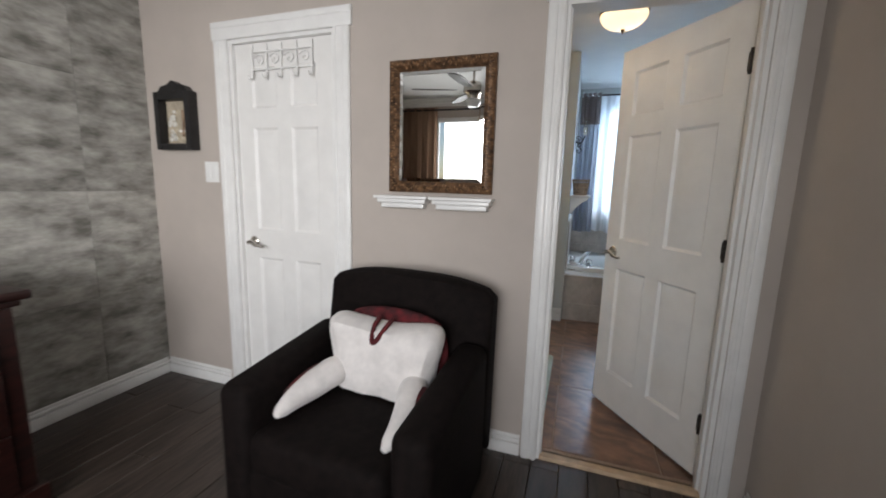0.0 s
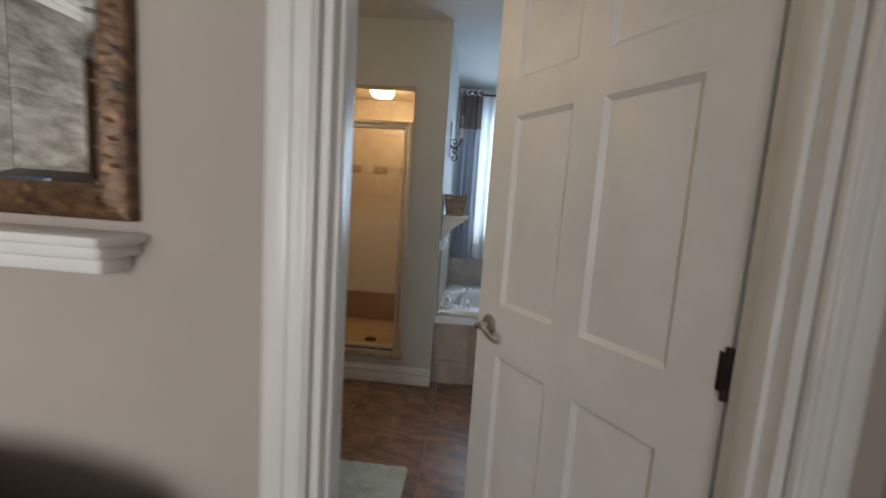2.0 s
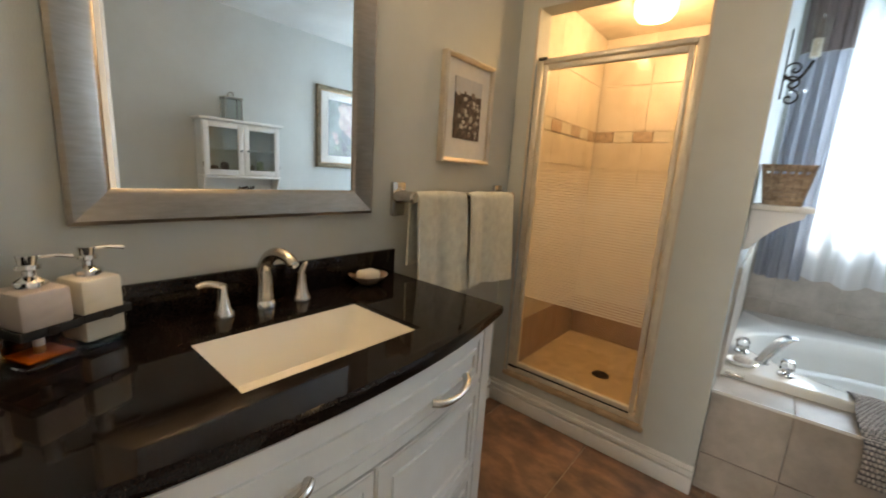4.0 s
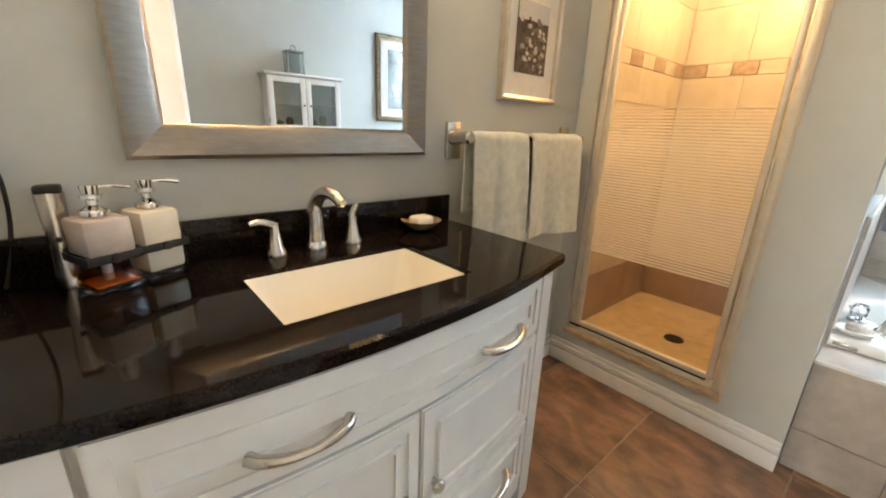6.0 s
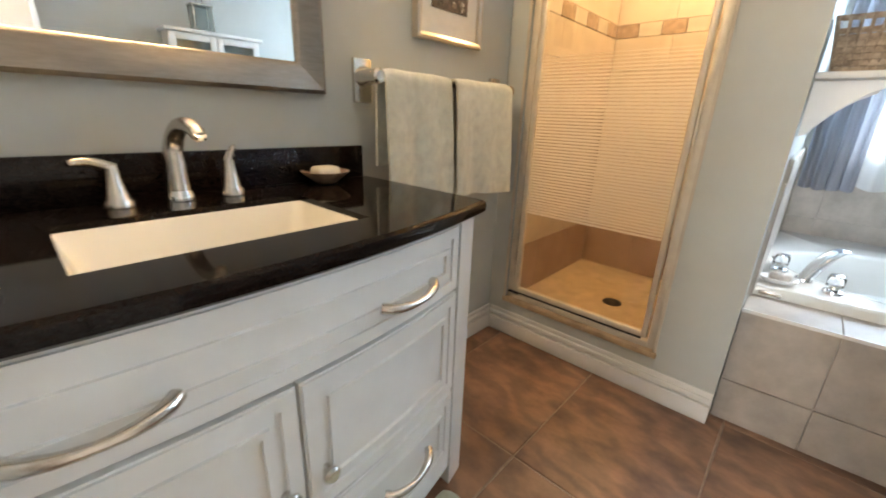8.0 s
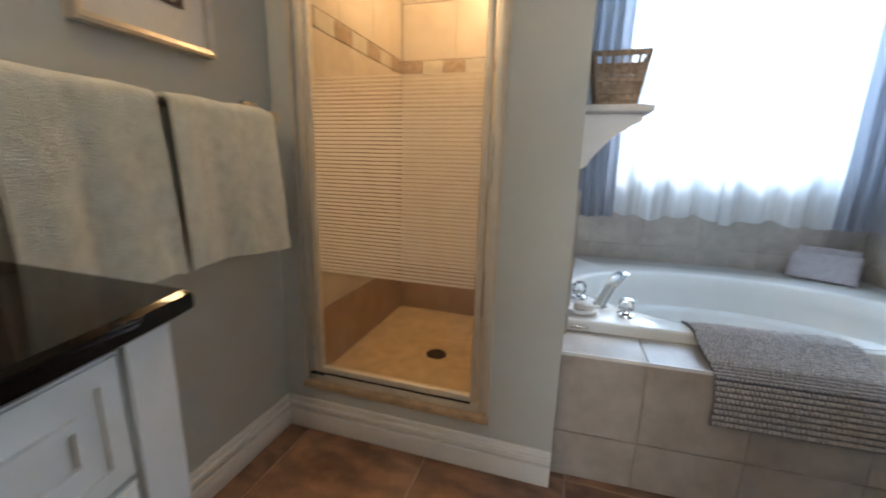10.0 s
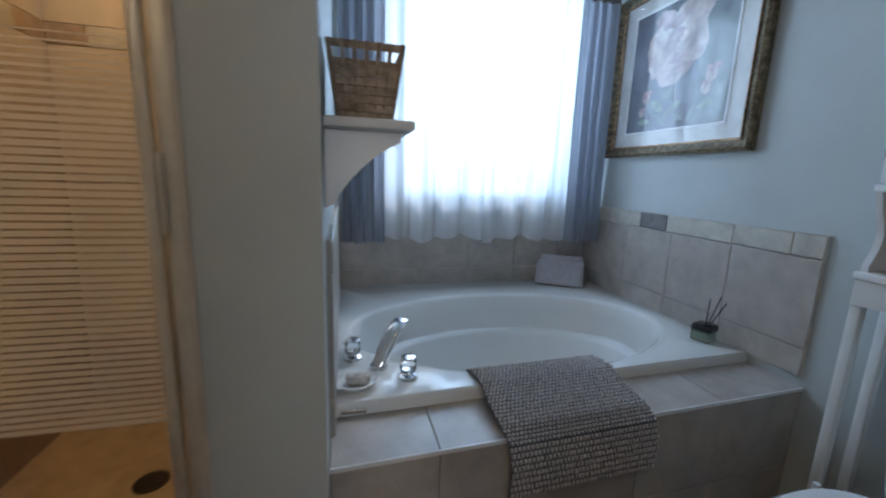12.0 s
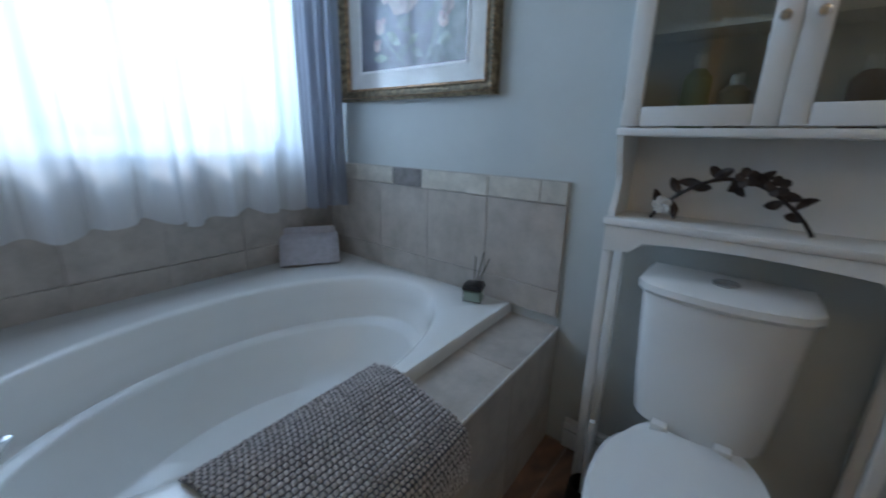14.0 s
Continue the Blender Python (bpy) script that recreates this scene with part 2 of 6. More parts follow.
RUBBER = material("black_rubber", (0.012, 0.012, 0.012), 0.6, vary=0.1, scale=20)
IRON = material("dark_wrought_iron", (0.035, 0.028, 0.025), 0.45, 0.6, vary=0.3, scale=40)
LEAF = material("dark_bronze_leaf", (0.050, 0.036, 0.030), 0.5, 0.3, vary=0.35, scale=40)
BROWN_DRAPE = cloth("brown_drape", (0.25, 0.16, 0.11), 0.0, 0.4)
SHEER = cloth("white_sheer", (0.95, 0.96, 0.98), 0.34, 0.62)
GREY_DRAPE = cloth("blue_grey_drape", (0.43, 0.45, 0.51), 0.05, 0.56)
DRAPE_BAND = cloth("brown_drape_band", (0.22, 0.18, 0.17), 0.0, 0.25)
CLEAR = pane("clear_pane", 0.05)
DIM_PANE = pane("cabinet_pane", 0.10, (0.80, 0.82, 0.80))
DOOR_PANE = pane("shower_pane", 0.05, (0.97, 0.96, 0.94))
FROST = cloth("frosted_stripe", (0.86, 0.82, 0.76), 0.30, 0.55)
GLASS = glass("clear_glass")
SHADE = lit("lit_alabaster_glass", (1.0, 0.70, 0.40), 2.0)
SHADE_SHOWER = lit("lit_shower_glass", (1.0, 0.66, 0.33), 4.5)
LAMP_SHADE = lit("lit_fabric_lampshade", (1.0, 0.78, 0.52), 2.0)
WINDOW_PVC = material("white_window_frame", (0.80, 0.80, 0.80), 0.4, vary=0.01, scale=5)
FOLIAGE = material("distant_garden", (0.07, 0.10, 0.05), 0.9, vary=0.4, scale=2, second=(0.16, 0.20, 0.10))

# ---- mesh helpers ----
def box(bm, x0, x1, y0, y1, z0, z1, bevel=0.0, m=None, seg=2):
    r = bmesh.ops.create_cube(bm, size=1)
    mat = Matrix.LocRotScale(((x0 + x1) / 2, (y0 + y1) / 2, (z0 + z1) / 2), None, (abs(x1 - x0), abs(y1 - y0), abs(z1 - z0)))
    bmesh.ops.transform(bm, matrix=mat, verts=r["verts"])
    vs = r["verts"]
    if bevel:
        es = list({e for v in vs for e in v.link_edges})
        made = bmesh.ops.bevel(bm, geom=es, offset=bevel, segments=seg, affect="EDGES", profile=0.5)
        vs = list({v for f in made["faces"] for v in f.verts} | {v for v in vs if v.is_valid})
    if m is not None:
        bmesh.ops.transform(bm, matrix=m, verts=vs)
    return bm


def Bx(*a, **k):
    return box(bmesh.new(), *a, **k)


def lathe(profile, n=32, m=None, bm=None):
    """Turned shape from (radius, height) pairs."""
    bm = bm or bmesh.new()
    rings = []
    for r, z in profile:
        rings.append([bm.verts.new((r * math.cos(2 * math.pi * k / n), r * math.sin(2 * math.pi * k / n), z)) for k in range(n)] if r > 1e-6 else [bm.verts.new((0, 0, z))])
    for a, b in zip(rings, rings[1:]):
        for k in range(n):
            j = (k + 1) % n
            f = [a[k % len(a)], a[j % len(a)], b[j % len(b)], b[k % len(b)]]
            f = list(dict.fromkeys(f))
            if len(f) > 2:
                bm.faces.new(f)
    if m is not None:
        bmesh.ops.transform(bm, matrix=m, verts=[v for r in rings for v in r])
    bmesh.ops.recalc_face_normals(bm, faces=bm.faces)
    return bm


def tube(points, radius, n=12, bm=None, taper=None):
    """Round bar along a smooth line of points."""
    bm = bm or bmesh.new()
    ps = [Vector(p) for p in points]
    rings = []
    side = None
    for i, p in enumerate(ps):
        d = (ps[min(i + 1, len(ps) - 1)] - ps[max(i - 1, 0)]).normalized()
        if side is None:
            side = d.orthogonal().normalized()
        side = (side - d * side.dot(d)).normalized()
        up = d.cross(side)
        r = radius if taper is None else radius * taper[i]
        rings.append([bm.verts.new(p + r * (math.cos(2 * math.pi * k / n) * side + math.sin(2 * math.pi * k / n) * up)) for k in range(n)])
    for a, b in zip(rings, rings[1:]):
        for k in range(n):
            bm.faces.new((a[k], a[(k + 1) % n], b[(k + 1) % n], b[k]))
    bm.faces.new(rings[0][::-1]), bm.faces.new(rings[-1])
    return bm


def arc(p, n, f):
    return [f(p[0] + (p[1] - p[0]) * k / n) for k in range(n + 1)]


def sheet(nx, ny, f, thick=0.0, bm=None):
    """Surface f(u, v) over the unit square; thick gives it a second side."""
    bm = bm or bmesh.new()
    g = [[bm.verts.new(f(i / nx, j / ny)) for j in range(ny + 1)] for i in range(nx + 1)]
    faces = [bm.faces.new((g[i][j], g[i + 1][j], g[i + 1][j + 1], g[i][j + 1])) for i in range(nx) for j in range(ny)]
    if thick:
        bm.normal_update()
        bmesh.ops.solidify(bm, geom=faces, thickness=thick)
    return bm


def prism(outline, a, b, axis="x", bevel=0.0):
    """Flat outline pushed from a to b along an axis; outline in the other two axes."""
    bm = bmesh.new()
    put = {"x": lambda u, v, w: (w, u, v), "y": lambda u, v, w: (u, w, v), "z": lambda u, v, w: (u, v, w)}[axis]
    lo, hi = [bm.verts.new(put(u, v, a)) for u, v in outline], [bm.verts.new(put(u, v, b)) for u, v in outline]
    n = len(outline)
    bm.faces.new(lo), bm.faces.new(hi[::-1])
    for k in range(n):
        bm.faces.new((lo[k], hi[k], hi[(k + 1) % n], lo[(k + 1) % n]))
    bmesh.ops.recalc_face_normals(bm, faces=bm.faces)
    if bevel:
        bmesh.ops.bevel(bm, geom=list(bm.edges), offset=bevel, segments=2, affect="EDGES", profile=0.5)
    return bm


def link(name, bm, mat, smooth=True):
    me = bpy.data.meshes.new(name)
    bm.normal_update()
    bm.to_mesh(me)
    bm.free()
    me.materials.append(mat)
    if smooth:
        me.polygons.foreach_set("use_smooth", [True] * len(me.polygons))
        me.set_sharp_from_angle(angle=radians(38))
    return new(name, me)


def part(name, bm, mat, parent, label=""):
    ob = link(name, bm, mat)
    ob.parent = parent
    if label:
        ob["label"] = label
    return ob


def thing(name, label, category, group="", kind="", at=None):
    e = new(name)
    e.empty_display_size = 0.1
    if at is not None:
        e.matrix_world = at
    return tagged(e, label, category, group, kind)


def solid(name, bm, mat, label, category, kind="", group=""):
    return tagged(link(name, bm, mat), label, category, group, kind)


def pieces(name, mesh_of, mat, parent, places):
    """Alike pieces that share one mesh."""
    me = None
    for m in places:
        if me is None:
            ob = link(name, mesh_of(), mat)
            me = ob.data
        else:
            ob = new(name, me)
        ob.parent = parent
        ob.matrix_local = m

# ---- structure ----
def wall(name, mat, label, *boxes):
    bm = bmesh.new()
    for b in boxes:
        box(bm, *b)
    return solid(name, bm, mat, label, "wall", "structure")


wall("wall_bedroom_north", WALL_TAUPE, "smooth taupe painted bedroom wall with two doorways",
     (-2.33, -1.58, 2.52, 2.58, 0, 2.60), (-1.58, -0.86, 2.52, 2.58, 2.07, 2.60), (-0.86, 0.228, 2.52, 2.58, 0, 2.60),
     (0.228, 0.945, 2.52, 2.58, 2.075, 2.60), (0.945, 1.18, 2.52, 2.58, 0, 2.60))
wall("wall_bath_south", WALL_BLUE, "pale grey-green painted bathroom wall with a doorway",
     (-2.33, 0.228, 2.58, 2.635, 0, 2.60), (0.228, 0.945, 2.58, 2.635, 2.075, 2.60), (0.945, 1.90, 2.58, 2.635, 0, 2.60))
wall("wall_bedroom_east", WALL_TAUPE, "plain taupe bedroom side wall in shade", (1.08, 1.18, -1.05, 2.52, 0, 2.60))
wall("wall_bedroom_south", WALL_TAUPE, "taupe bedroom wall with a curtained window",
     (-2.33, -1.62, -1.05, -0.95, 0, 2.60), (0.90, 1.18, -1.05, -0.95, 0, 2.60), (-1.62, 0.90, -1.05, -0.95, 0, 0.80), (-1.62, 0.90, -1.05, -0.95, 2.22, 2.60))
wall_w = wall("wall_bedroom_west", STONE_PAPER, "feature wall clad in grey slate-look panels", (-2.33, -2.236, -1.05, 2.52, 0, 2.60))
wall("wall_bath_west", WALL_BLUE, "pale grey-green painted bathroom wall behind the vanity", (-0.90, -0.80, 2.635, 6.24, 0, 2.60))
wall("wall_bath_east", WALL_BLUE, "pale blue painted bathroom wall above tub tiles", (1.80, 1.90, 2.635, 6.24, 0, 2.60))
wall("wall_bath_north", WALL_BLUE, "pale blue bathroom wall with a window above the tub",
     (-0.80, 0.55, 6.12, 6.24, 0, 2.60), (1.60, 1.80, 6.12, 6.24, 0, 2.60), (0.55, 1.60, 6.12, 6.24, 0, 1.04), (0.55, 1.60, 6.12, 6.24, 2.28, 2.60))
wall("wall_shower_front", WALL_BLUE, "grey-green painted wall around the shower opening",
     (-0.80, -0.70, 4.685, 4.80, 0, 2.60), (0.02, 0.25, 4.685, 4.80, 0, 2.60), (-0.70, 0.02, 4.685, 4.80, 0, 0.185), (-0.70, 0.02, 4.685, 4.80, 2.10, 2.60))
wall("wall_shower_side", WALL_BLUE, "painted partition between shower and bathtub", (0.14, 0.25, 4.80, 6.12, 0, 2.60))
wall("wall_shower_back", SHOWER_GROUT, "grouted back wall of the shower stall", (-0.80, 0.14, 5.84, 5.93, 0, 2.40))
solid("floor_bedroom", Bx(-2.33, 1.18, -1.05, 2.60, -0.05, -0.008), GROUT, "dark wood plank bedroom floor", "floor", "structure")
floor_bath = solid("floor_bathroom", Bx(-0.90, 1.90, 2.60, 6.24, -0.05, -0.003), FLOOR_GROUT, "brown slate-look tiled bathroom floor", "floor", "structure")
floor_bed = bpy.data.objects["floor_bedroom"]
solid("ceiling_bedroom", Bx(-2.33, 1.18, -1.05, 2.58, 2.46, 2.60), CEILING, "white textured bedroom ceiling", "ceiling", "structure")
solid("ceiling_bathroom", Bx(-0.90, 1.90, 2.635, 6.24, 2.53, 2.66), CEILING, "white painted bathroom ceiling", "ceiling", "structure")
solid("ceiling_shower", Bx(-0.80, 0.14, 4.80, 5.84, 2.285, 2.40), SHOWER_TILE, "beige tiled shower ceiling", "ceiling", "structure")
solid("ground", Bx(-60, 60, -60, 60, -0.6, -0.5), FOLIAGE, "dim green garden ground outside", "ground", "structure")


def skirting(name, x0, y0, x1, y1, nx, ny, h, d=0.016):
    """Stepped skirting board along a wall from one point to another; n points into the room."""
    bm = bmesh.new()
    for dd, z0, z1 in ((d, 0.0, h * 0.58), (d * 0.3, h * 0.58, h * 0.65), (d * 0.85, h * 0.65, h * 0.82), (d * 0.35, h * 0.82, h)):
        xs, ys = sorted((x0, x1, x0 + nx * dd, x1 + nx * dd)), sorted((y0, y1, y0 + ny * dd, y1 + ny * dd))
        box(bm, xs[0], xs[-1], ys[0], ys[-1], z0, z1, 0.003)
    return solid(name, bm, WHITE_TRIM, "white stepped wooden baseboard along the wall", "baseboard", "structure")


skirting("baseboard_1", -2.22, 2.52, -1.68, 2.52, 0, -1, 0.105)
skirting("baseboard_2", -0.79, 2.52, 0.150, 2.52, 0, -1, 0.105)
skirting("baseboard_3", -2.224, -0.95, -2.224, 2.504, 1, 0, 0.105)
skirting("baseboard_4", 1.08, -0.95, 1.08, 2.49, -1, 0, 0.105)
skirting("baseboard_5", -0.784, 4.685, 0.250, 4.685, 0, -1, 0.127, 0.022)
skirting("baseboard_6", -0.80, 3.87, -0.80, 4.685, 1, 0, 0.127, 0.024)
skirting("baseboard_7", 1.80, 2.65, 1.80, 4.74, -1, 0, 0.12)
skirting("baseboard_8", 1.05, 2.635, 1.78, 2.635, 0, 1, 0.12)
crown = bmesh.new()
for k, (d, h) in enumerate(((0.07, 0.03), (0.045, 0.065), (0.02, 0.10))):
    box(crown, -2.224, -2.224 + d, -0.95, 2.52, 2.46 - h, 2.4595 - 0.001 * k, 0.004)
    box(crown, -2.224, 1.08, -0.95, -0.95 + d, 2.46 - h, 2.459 - 0.001 * k, 0.004)
solid("trim_crown", crown, WHITE_TRIM, "white stepped crown moulding under the ceiling", "crown moulding", "structure")


def casing(name, x0, x1, top, y, out, w=0.095):
    """Moulded door casing of two legs and a head on one wall face."""
    e = thing(name, "white moulded wooden door casing", "door frame", kind="structure")
    for nm, a in (("leg", (x0 - w, x0, 0.0, top)), ("leg", (x1, x1 + w, 0.0, top)), ("head", (x0 - w - 0.012, x1 + w + 0.012, top, top + w))):
        bm = bmesh.new()
        p, q = sorted((y, y + out * 0.016))
        box(bm, a[0], a[1], p, q, a[2], a[3], 0.004)
        p, q = sorted((y + out * 0.014, y + out * 0.0205))
        if nm == "leg":
            inner = a[1] == x0
            u = (a[0] + 0.006, a[0] + 0.040) if inner else (a[1] - 0.040, a[1] - 0.006)
            box(bm, *u, p, q, a[2], a[3], 0.005)
            u = (a[1] - 0.022, a[1] - 0.006) if inner else (a[0] + 0.006, a[0] + 0.022)
            box(bm, *u, p, q - 0.003 if out > 0 else q, a[2], a[3], 0.003)
        else:
            box(bm, a[0] + 0.004, a[1] - 0.004, p, q, a[3] - 0.036, a[3] - 0.004, 0.005)
        part(nm, bm, WHITE_TRIM, e)
    return e


casing("door_casing_1", 0.232, 0.945, 2.06, 2.52, -1, 0.075)
casing("door_casing_2", 0.232, 0.945, 2.06, 2.635, 1, 0.07)
casing("door_casing_3", -1.56, -0.88, 2.06, 2.52, -1)
for nm, x0, x1, y1 in (("door_jamb_1", 0.228, 0.945, 2.635), ("door_jamb_2", -1.56, -0.88, 2.578)):
    bm = bmesh.new()
    s = 0.0 if nm.endswith("1") else 0.02
    box(bm, x0 - s, x0 + 0.018, 2.522, y1 - 0.002, 0, 2.06), box(bm, x1 - 0.018, x1 + s, 2.522, y1 - 0.002, 0, 2.06), box(bm, x0 + 0.018, x1 - 0.018, 2.522, y1 - 0.002, 2.042, 2.075)
    if nm.endswith("1"):
        box(bm, x0 + 0.018, x0 + 0.026, 2.55, 2.59, 0, 2.042, 0.002)
        box(bm, x1 - 0.03, x1 - 0.018, 2.55, 2.59, 0, 2.042, 0.002)
    solid(nm, bm, WHITE_TRIM, "white painted wooden door jamb", "door jamb", "structure")
solid("threshold", prism([(2.52, 0), (2.53, 0.012), (2.565, 0.014), (2.578, 0.002), (2.578, 0)], 0.247, 0.927, "x"), MARBLE_SILL, "light wooden threshold strip in the doorway", "threshold", "structure")


def lever(parent, m, flip=1):
    """Rose, neck and curved lever handle, on a face that looks along -y."""
    h = part("door_handle", lathe([(0.0, 0.0), (0.033, 0.0), (0.033, 0.006), (0.024, 0.013), (0.012, 0.017), (0.011, 0.045), (0.0, 0.047)], 24, pose(0, 0, 0, 90)), NICKEL, parent, "satin nickel lever handle")
    h.matrix_local = m
    bar = part("lever", tube(arc((0, 1), 10, lambda u: (flip * (0.115 * u - 0.008), -0.045 - 0.010 * math.sin(u * 3.1), 0.010 * math.sin(u * 5.5) - 0.010 * u)), 0.0105, 12, taper=[1.05 - 0.04 * k for k in range(11)]), NICKEL, h)
    return h


def panel_door(name, w, h, label, at, handle_x, flip):
    """Six-panel door leaf: x along its width, its face looking along -y."""
    e = thing(name, label, "door", kind="structure", at=at)
    t = 0.035
    xs = [(0.105, w / 2 - 0.045), (w / 2 + 0.045, w - 0.105)]
    zs = [(0.21, 0.845), (1.01, 1.585), (1.69, h - 0.125)]
    bm = bmesh.new()
    cuts_x = [0, xs[0][0], xs[0][1], xs[1][0], xs[1][1], w]
    for a, b in ((0, 1), (2, 3), (4, 5)):
        box(bm, cuts_x[a], cuts_x[b], 0, t, 0, h)
    cz = [0, *zs[0], *zs[1], *zs[2], h]
    for a, b in zip(cz[::2], cz[1::2]):
        for x0, x1 in xs:
            box(bm, x0, x1, 0, t, a, b)
    part("leaf", bm, DOOR_PAINT, e)
    for x0, x1 in xs:
        for z0, z1 in zs:
            bm = bmesh.new()
            box(bm, x0, x1, 0.015, t - 0.015, z0, z1)
            for s in (0, 1):
                ya, yb = (0.0005, 0.011) if s == 0 else (t - 0.0005, t - 0.011)
                rings = []
                for d, y in ((0.0, ya), (0.013, yb), (0.024, yb), (0.052, ya + (0.002 if s == 0 else -0.002))):
                    rings.append([bm.verts.new((px, y, pz)) for px, pz in ((x0 + d, z0 + d), (x1 - d, z0 + d), (x1 - d, z1 - d), (x0 + d, z1 - d))])
                for a, b in zip(rings, rings[1:]):
                    for k in range(4):
                        bm.faces.new((a[k], a[(k + 1) % 4], b[(k + 1) % 4], b[k]))
                bm.faces.new(rings[-1])
            bmesh.ops.recalc_face_normals(bm, faces=bm.faces)
            part("panel", bm, DOOR_PAINT, e)
    lever(e, pose(handle_x, 0.0005, 0.935), flip)
    lever(e, pose(handle_x, t - 0.0005, 0.935, 0, 0, 180), -flip)
    return e


ang = math.degrees(math.atan2(3.262 - 2.662, 0.527 - 0.944))
door = panel_door("door_1", 0.735, 2.045, "white six-panel door standing half open into the bathroom", pose(0.958, 2.668, 0.014, 0, 0, ang), 0.670, -1)
for z in (0.26, 1.05, 1.80):
    bm = box(bmesh.new(), 0.002, 0.016, 0.035, 0.038, z - 0.036, z + 0.036, 0.001)
    lathe([(0, z - 0.048), (0.007, z - 0.048), (0.007, z + 0.048), (0, z + 0.048)], 10, pose(-0.002, 0.043, 0), bm)
    part("hinge", bm, IRON, door, "dark metal hinge")
closet = panel_door("door_2", 0.640, 2.03, "closed white six-panel closet door", pose(-1.54, 2.545, 0.010), 0.075, 1)
hook = thing("door_hook_rack", "white wire hook rack hanging over the closet door", "hook rack")
bm = tube([(-1.42, 2.533, 1.99), (-1.02, 2.533, 1.99)], 0.006, 8)
tube([(-1.42, 2.533, 1.90), (-1.02, 2.533, 1.90)], 0.006, 8, bm)
part("rail", bm, WHITE_TRIM, hook)
for k in range(5):
    x = -1.41 + 0.0975 * k
    part("hook", tube([(x, 2.533, 2.025), (x, 2.531, 1.90), (x, 2.525, 1.855), (x, 2.505, 1.845), (x, 2.495, 1.865)], 0.005, 8), WHITE_TRIM, hook)
    if k < 4:
        part("scroll", tube(arc((0, 9), 16, lambda a, x=x: (x + 0.05 + 0.004 * a * math.cos(a), 2.531, 1.945 + 0.004 * a * math.sin(a))), 0.004, 6), WHITE_TRIM, hook)
sw = thing("light_switch", "white double rocker light switch plate", "light switch")
part("plate", Bx(-1.785, -1.68, 2.513, 2.52, 1.285, 1.405, 0.003), WHITE_TRIM, sw)
for k in (0, 1):
    part("rocker", Bx(-1.772 + 0.046 * k, -1.738 + 0.046 * k, 2.508, 2.5135, 1.31, 1.38, 0.002), WHITE_TRIM, sw)

# bathroom window
win = thing("window_1", "white framed bathroom window behind sheer curtains", "window", kind="structure")
bm = bmesh.new()
for a in ((0.55, 0.60, 1.04, 2.28), (1.55, 1.60, 1.04, 2.28), (0.60, 1.55, 1.04, 1.095), (0.60, 1.55, 2.225, 2.28), (1.055, 1.095, 1.095, 2.225)):
    box(bm, a[0], a[1], 6.16, 6.22, a[2], a[3], 0.004)
part("window_frame", bm, WINDOW_PVC, win)
part("window_sill", Bx(0.53, 1.62, 6.085, 6.165, 1.026, 1.046, 0.004), WINDOW_PVC, win)
for a, b in ((0.60, 1.055), (1.095, 1.55)):
    p = part("pane", Bx(a, b, 6.185, 6.191, 1.095, 2.225), CLEAR, win)
    p.visible_shadow = False
# bedroom window
win2 = thing("window_2", "white framed bedroom window between brown curtains", "window", kind="structure")
bm = bmesh.new()
for a in ((-1.62, -1.57, 0.80, 2.22), (0.85, 0.90, 0.80, 2.22), (-1.57, 0.85, 0.80, 0.86), (-1.57, 0.85, 2.16, 2.22), (-0.80, -0.75, 0.86, 2.16), (0.03, 0.08, 0.86, 2.16)):
    box(bm, a[0], a[1], -1.03, -0.98, a[2], a[3], 0.004)
part("window_frame", bm, WINDOW_PVC, win2)
for a, b in ((-1.57, -0.80), (-0.75, 0.03), (0.08, 0.85)):
    p = part("pane", Bx(a, b, -1.008, -1.002, 0.86, 2.16), CLEAR, win2)
    p.visible_shadow = False


# ---- bathroom: vanity ----
def bow(y):
    return -0.270 + 0.075 * (1 - ((y - 3.25) / 0.58) ** 2)


def bow_outline(y0, y1, d0, d1, n=14):
    """Curved strip in plan between two depths behind the counter's edge."""
    ys = [y0 + (y1 - y0) * k / n for k in range(n + 1)]
    return [(bow(y) - d0, y) for y in ys] + [(bow(y) - d1, y) for y in reversed(ys)]


def bow_panel(y0, y1, z0, z1, d0, d1, bevel=0.003):
    return prism(bow_outline(y0, y1, d0, d1), z0, z1, "z", 0) if not bevel else prism(bow_outline(y0, y1, d0, d1), z0, z1, "z")


van = thing("vanity_cabinet", "white bow-front vanity cabinet with two drawers and doors", "vanity")
ys = [2.71 + 1.14 * k / 20 for k in range(21)]
part("body", prism([(bow(y) - 0.045, y) for y in ys] + [(-0.798, 3.85), (-0.798, 2.71)], 0.10, 0.725, "z"), CABINET_PAINT, van)
part("side_rail", Bx(-0.798, -0.36, 2.71, 2.73, 0.7255, 0.8495), CABINET_PAINT, van)
part("side_rail", Bx(-0.798, -0.36, 3.83, 3.85, 0.7255, 0.8495), CABINET_PAINT, van)
part("top_rail", bow_panel(2.800, 3.785, 0.7255, 0.8495, 0.047, 0.06), CABINET_PAINT, van)
for y0, y1 in ((2.705, 2.800), (3.785, 3.855)):
    bm = bow_panel(y0, y1, 0.0, 0.850, 0.022, 0.10)
    part("post", bm, CABINET_PAINT, van)
part("side_panel", Bx(-0.76, -0.36, 3.85, 3.858, 0.16, 0.80, 0.002), CABINET_PAINT, van)
part("toe_rail", bow_panel(2.800, 3.785, 0.065, 0.125, 0.030, 0.06), CABINET_PAINT, van)


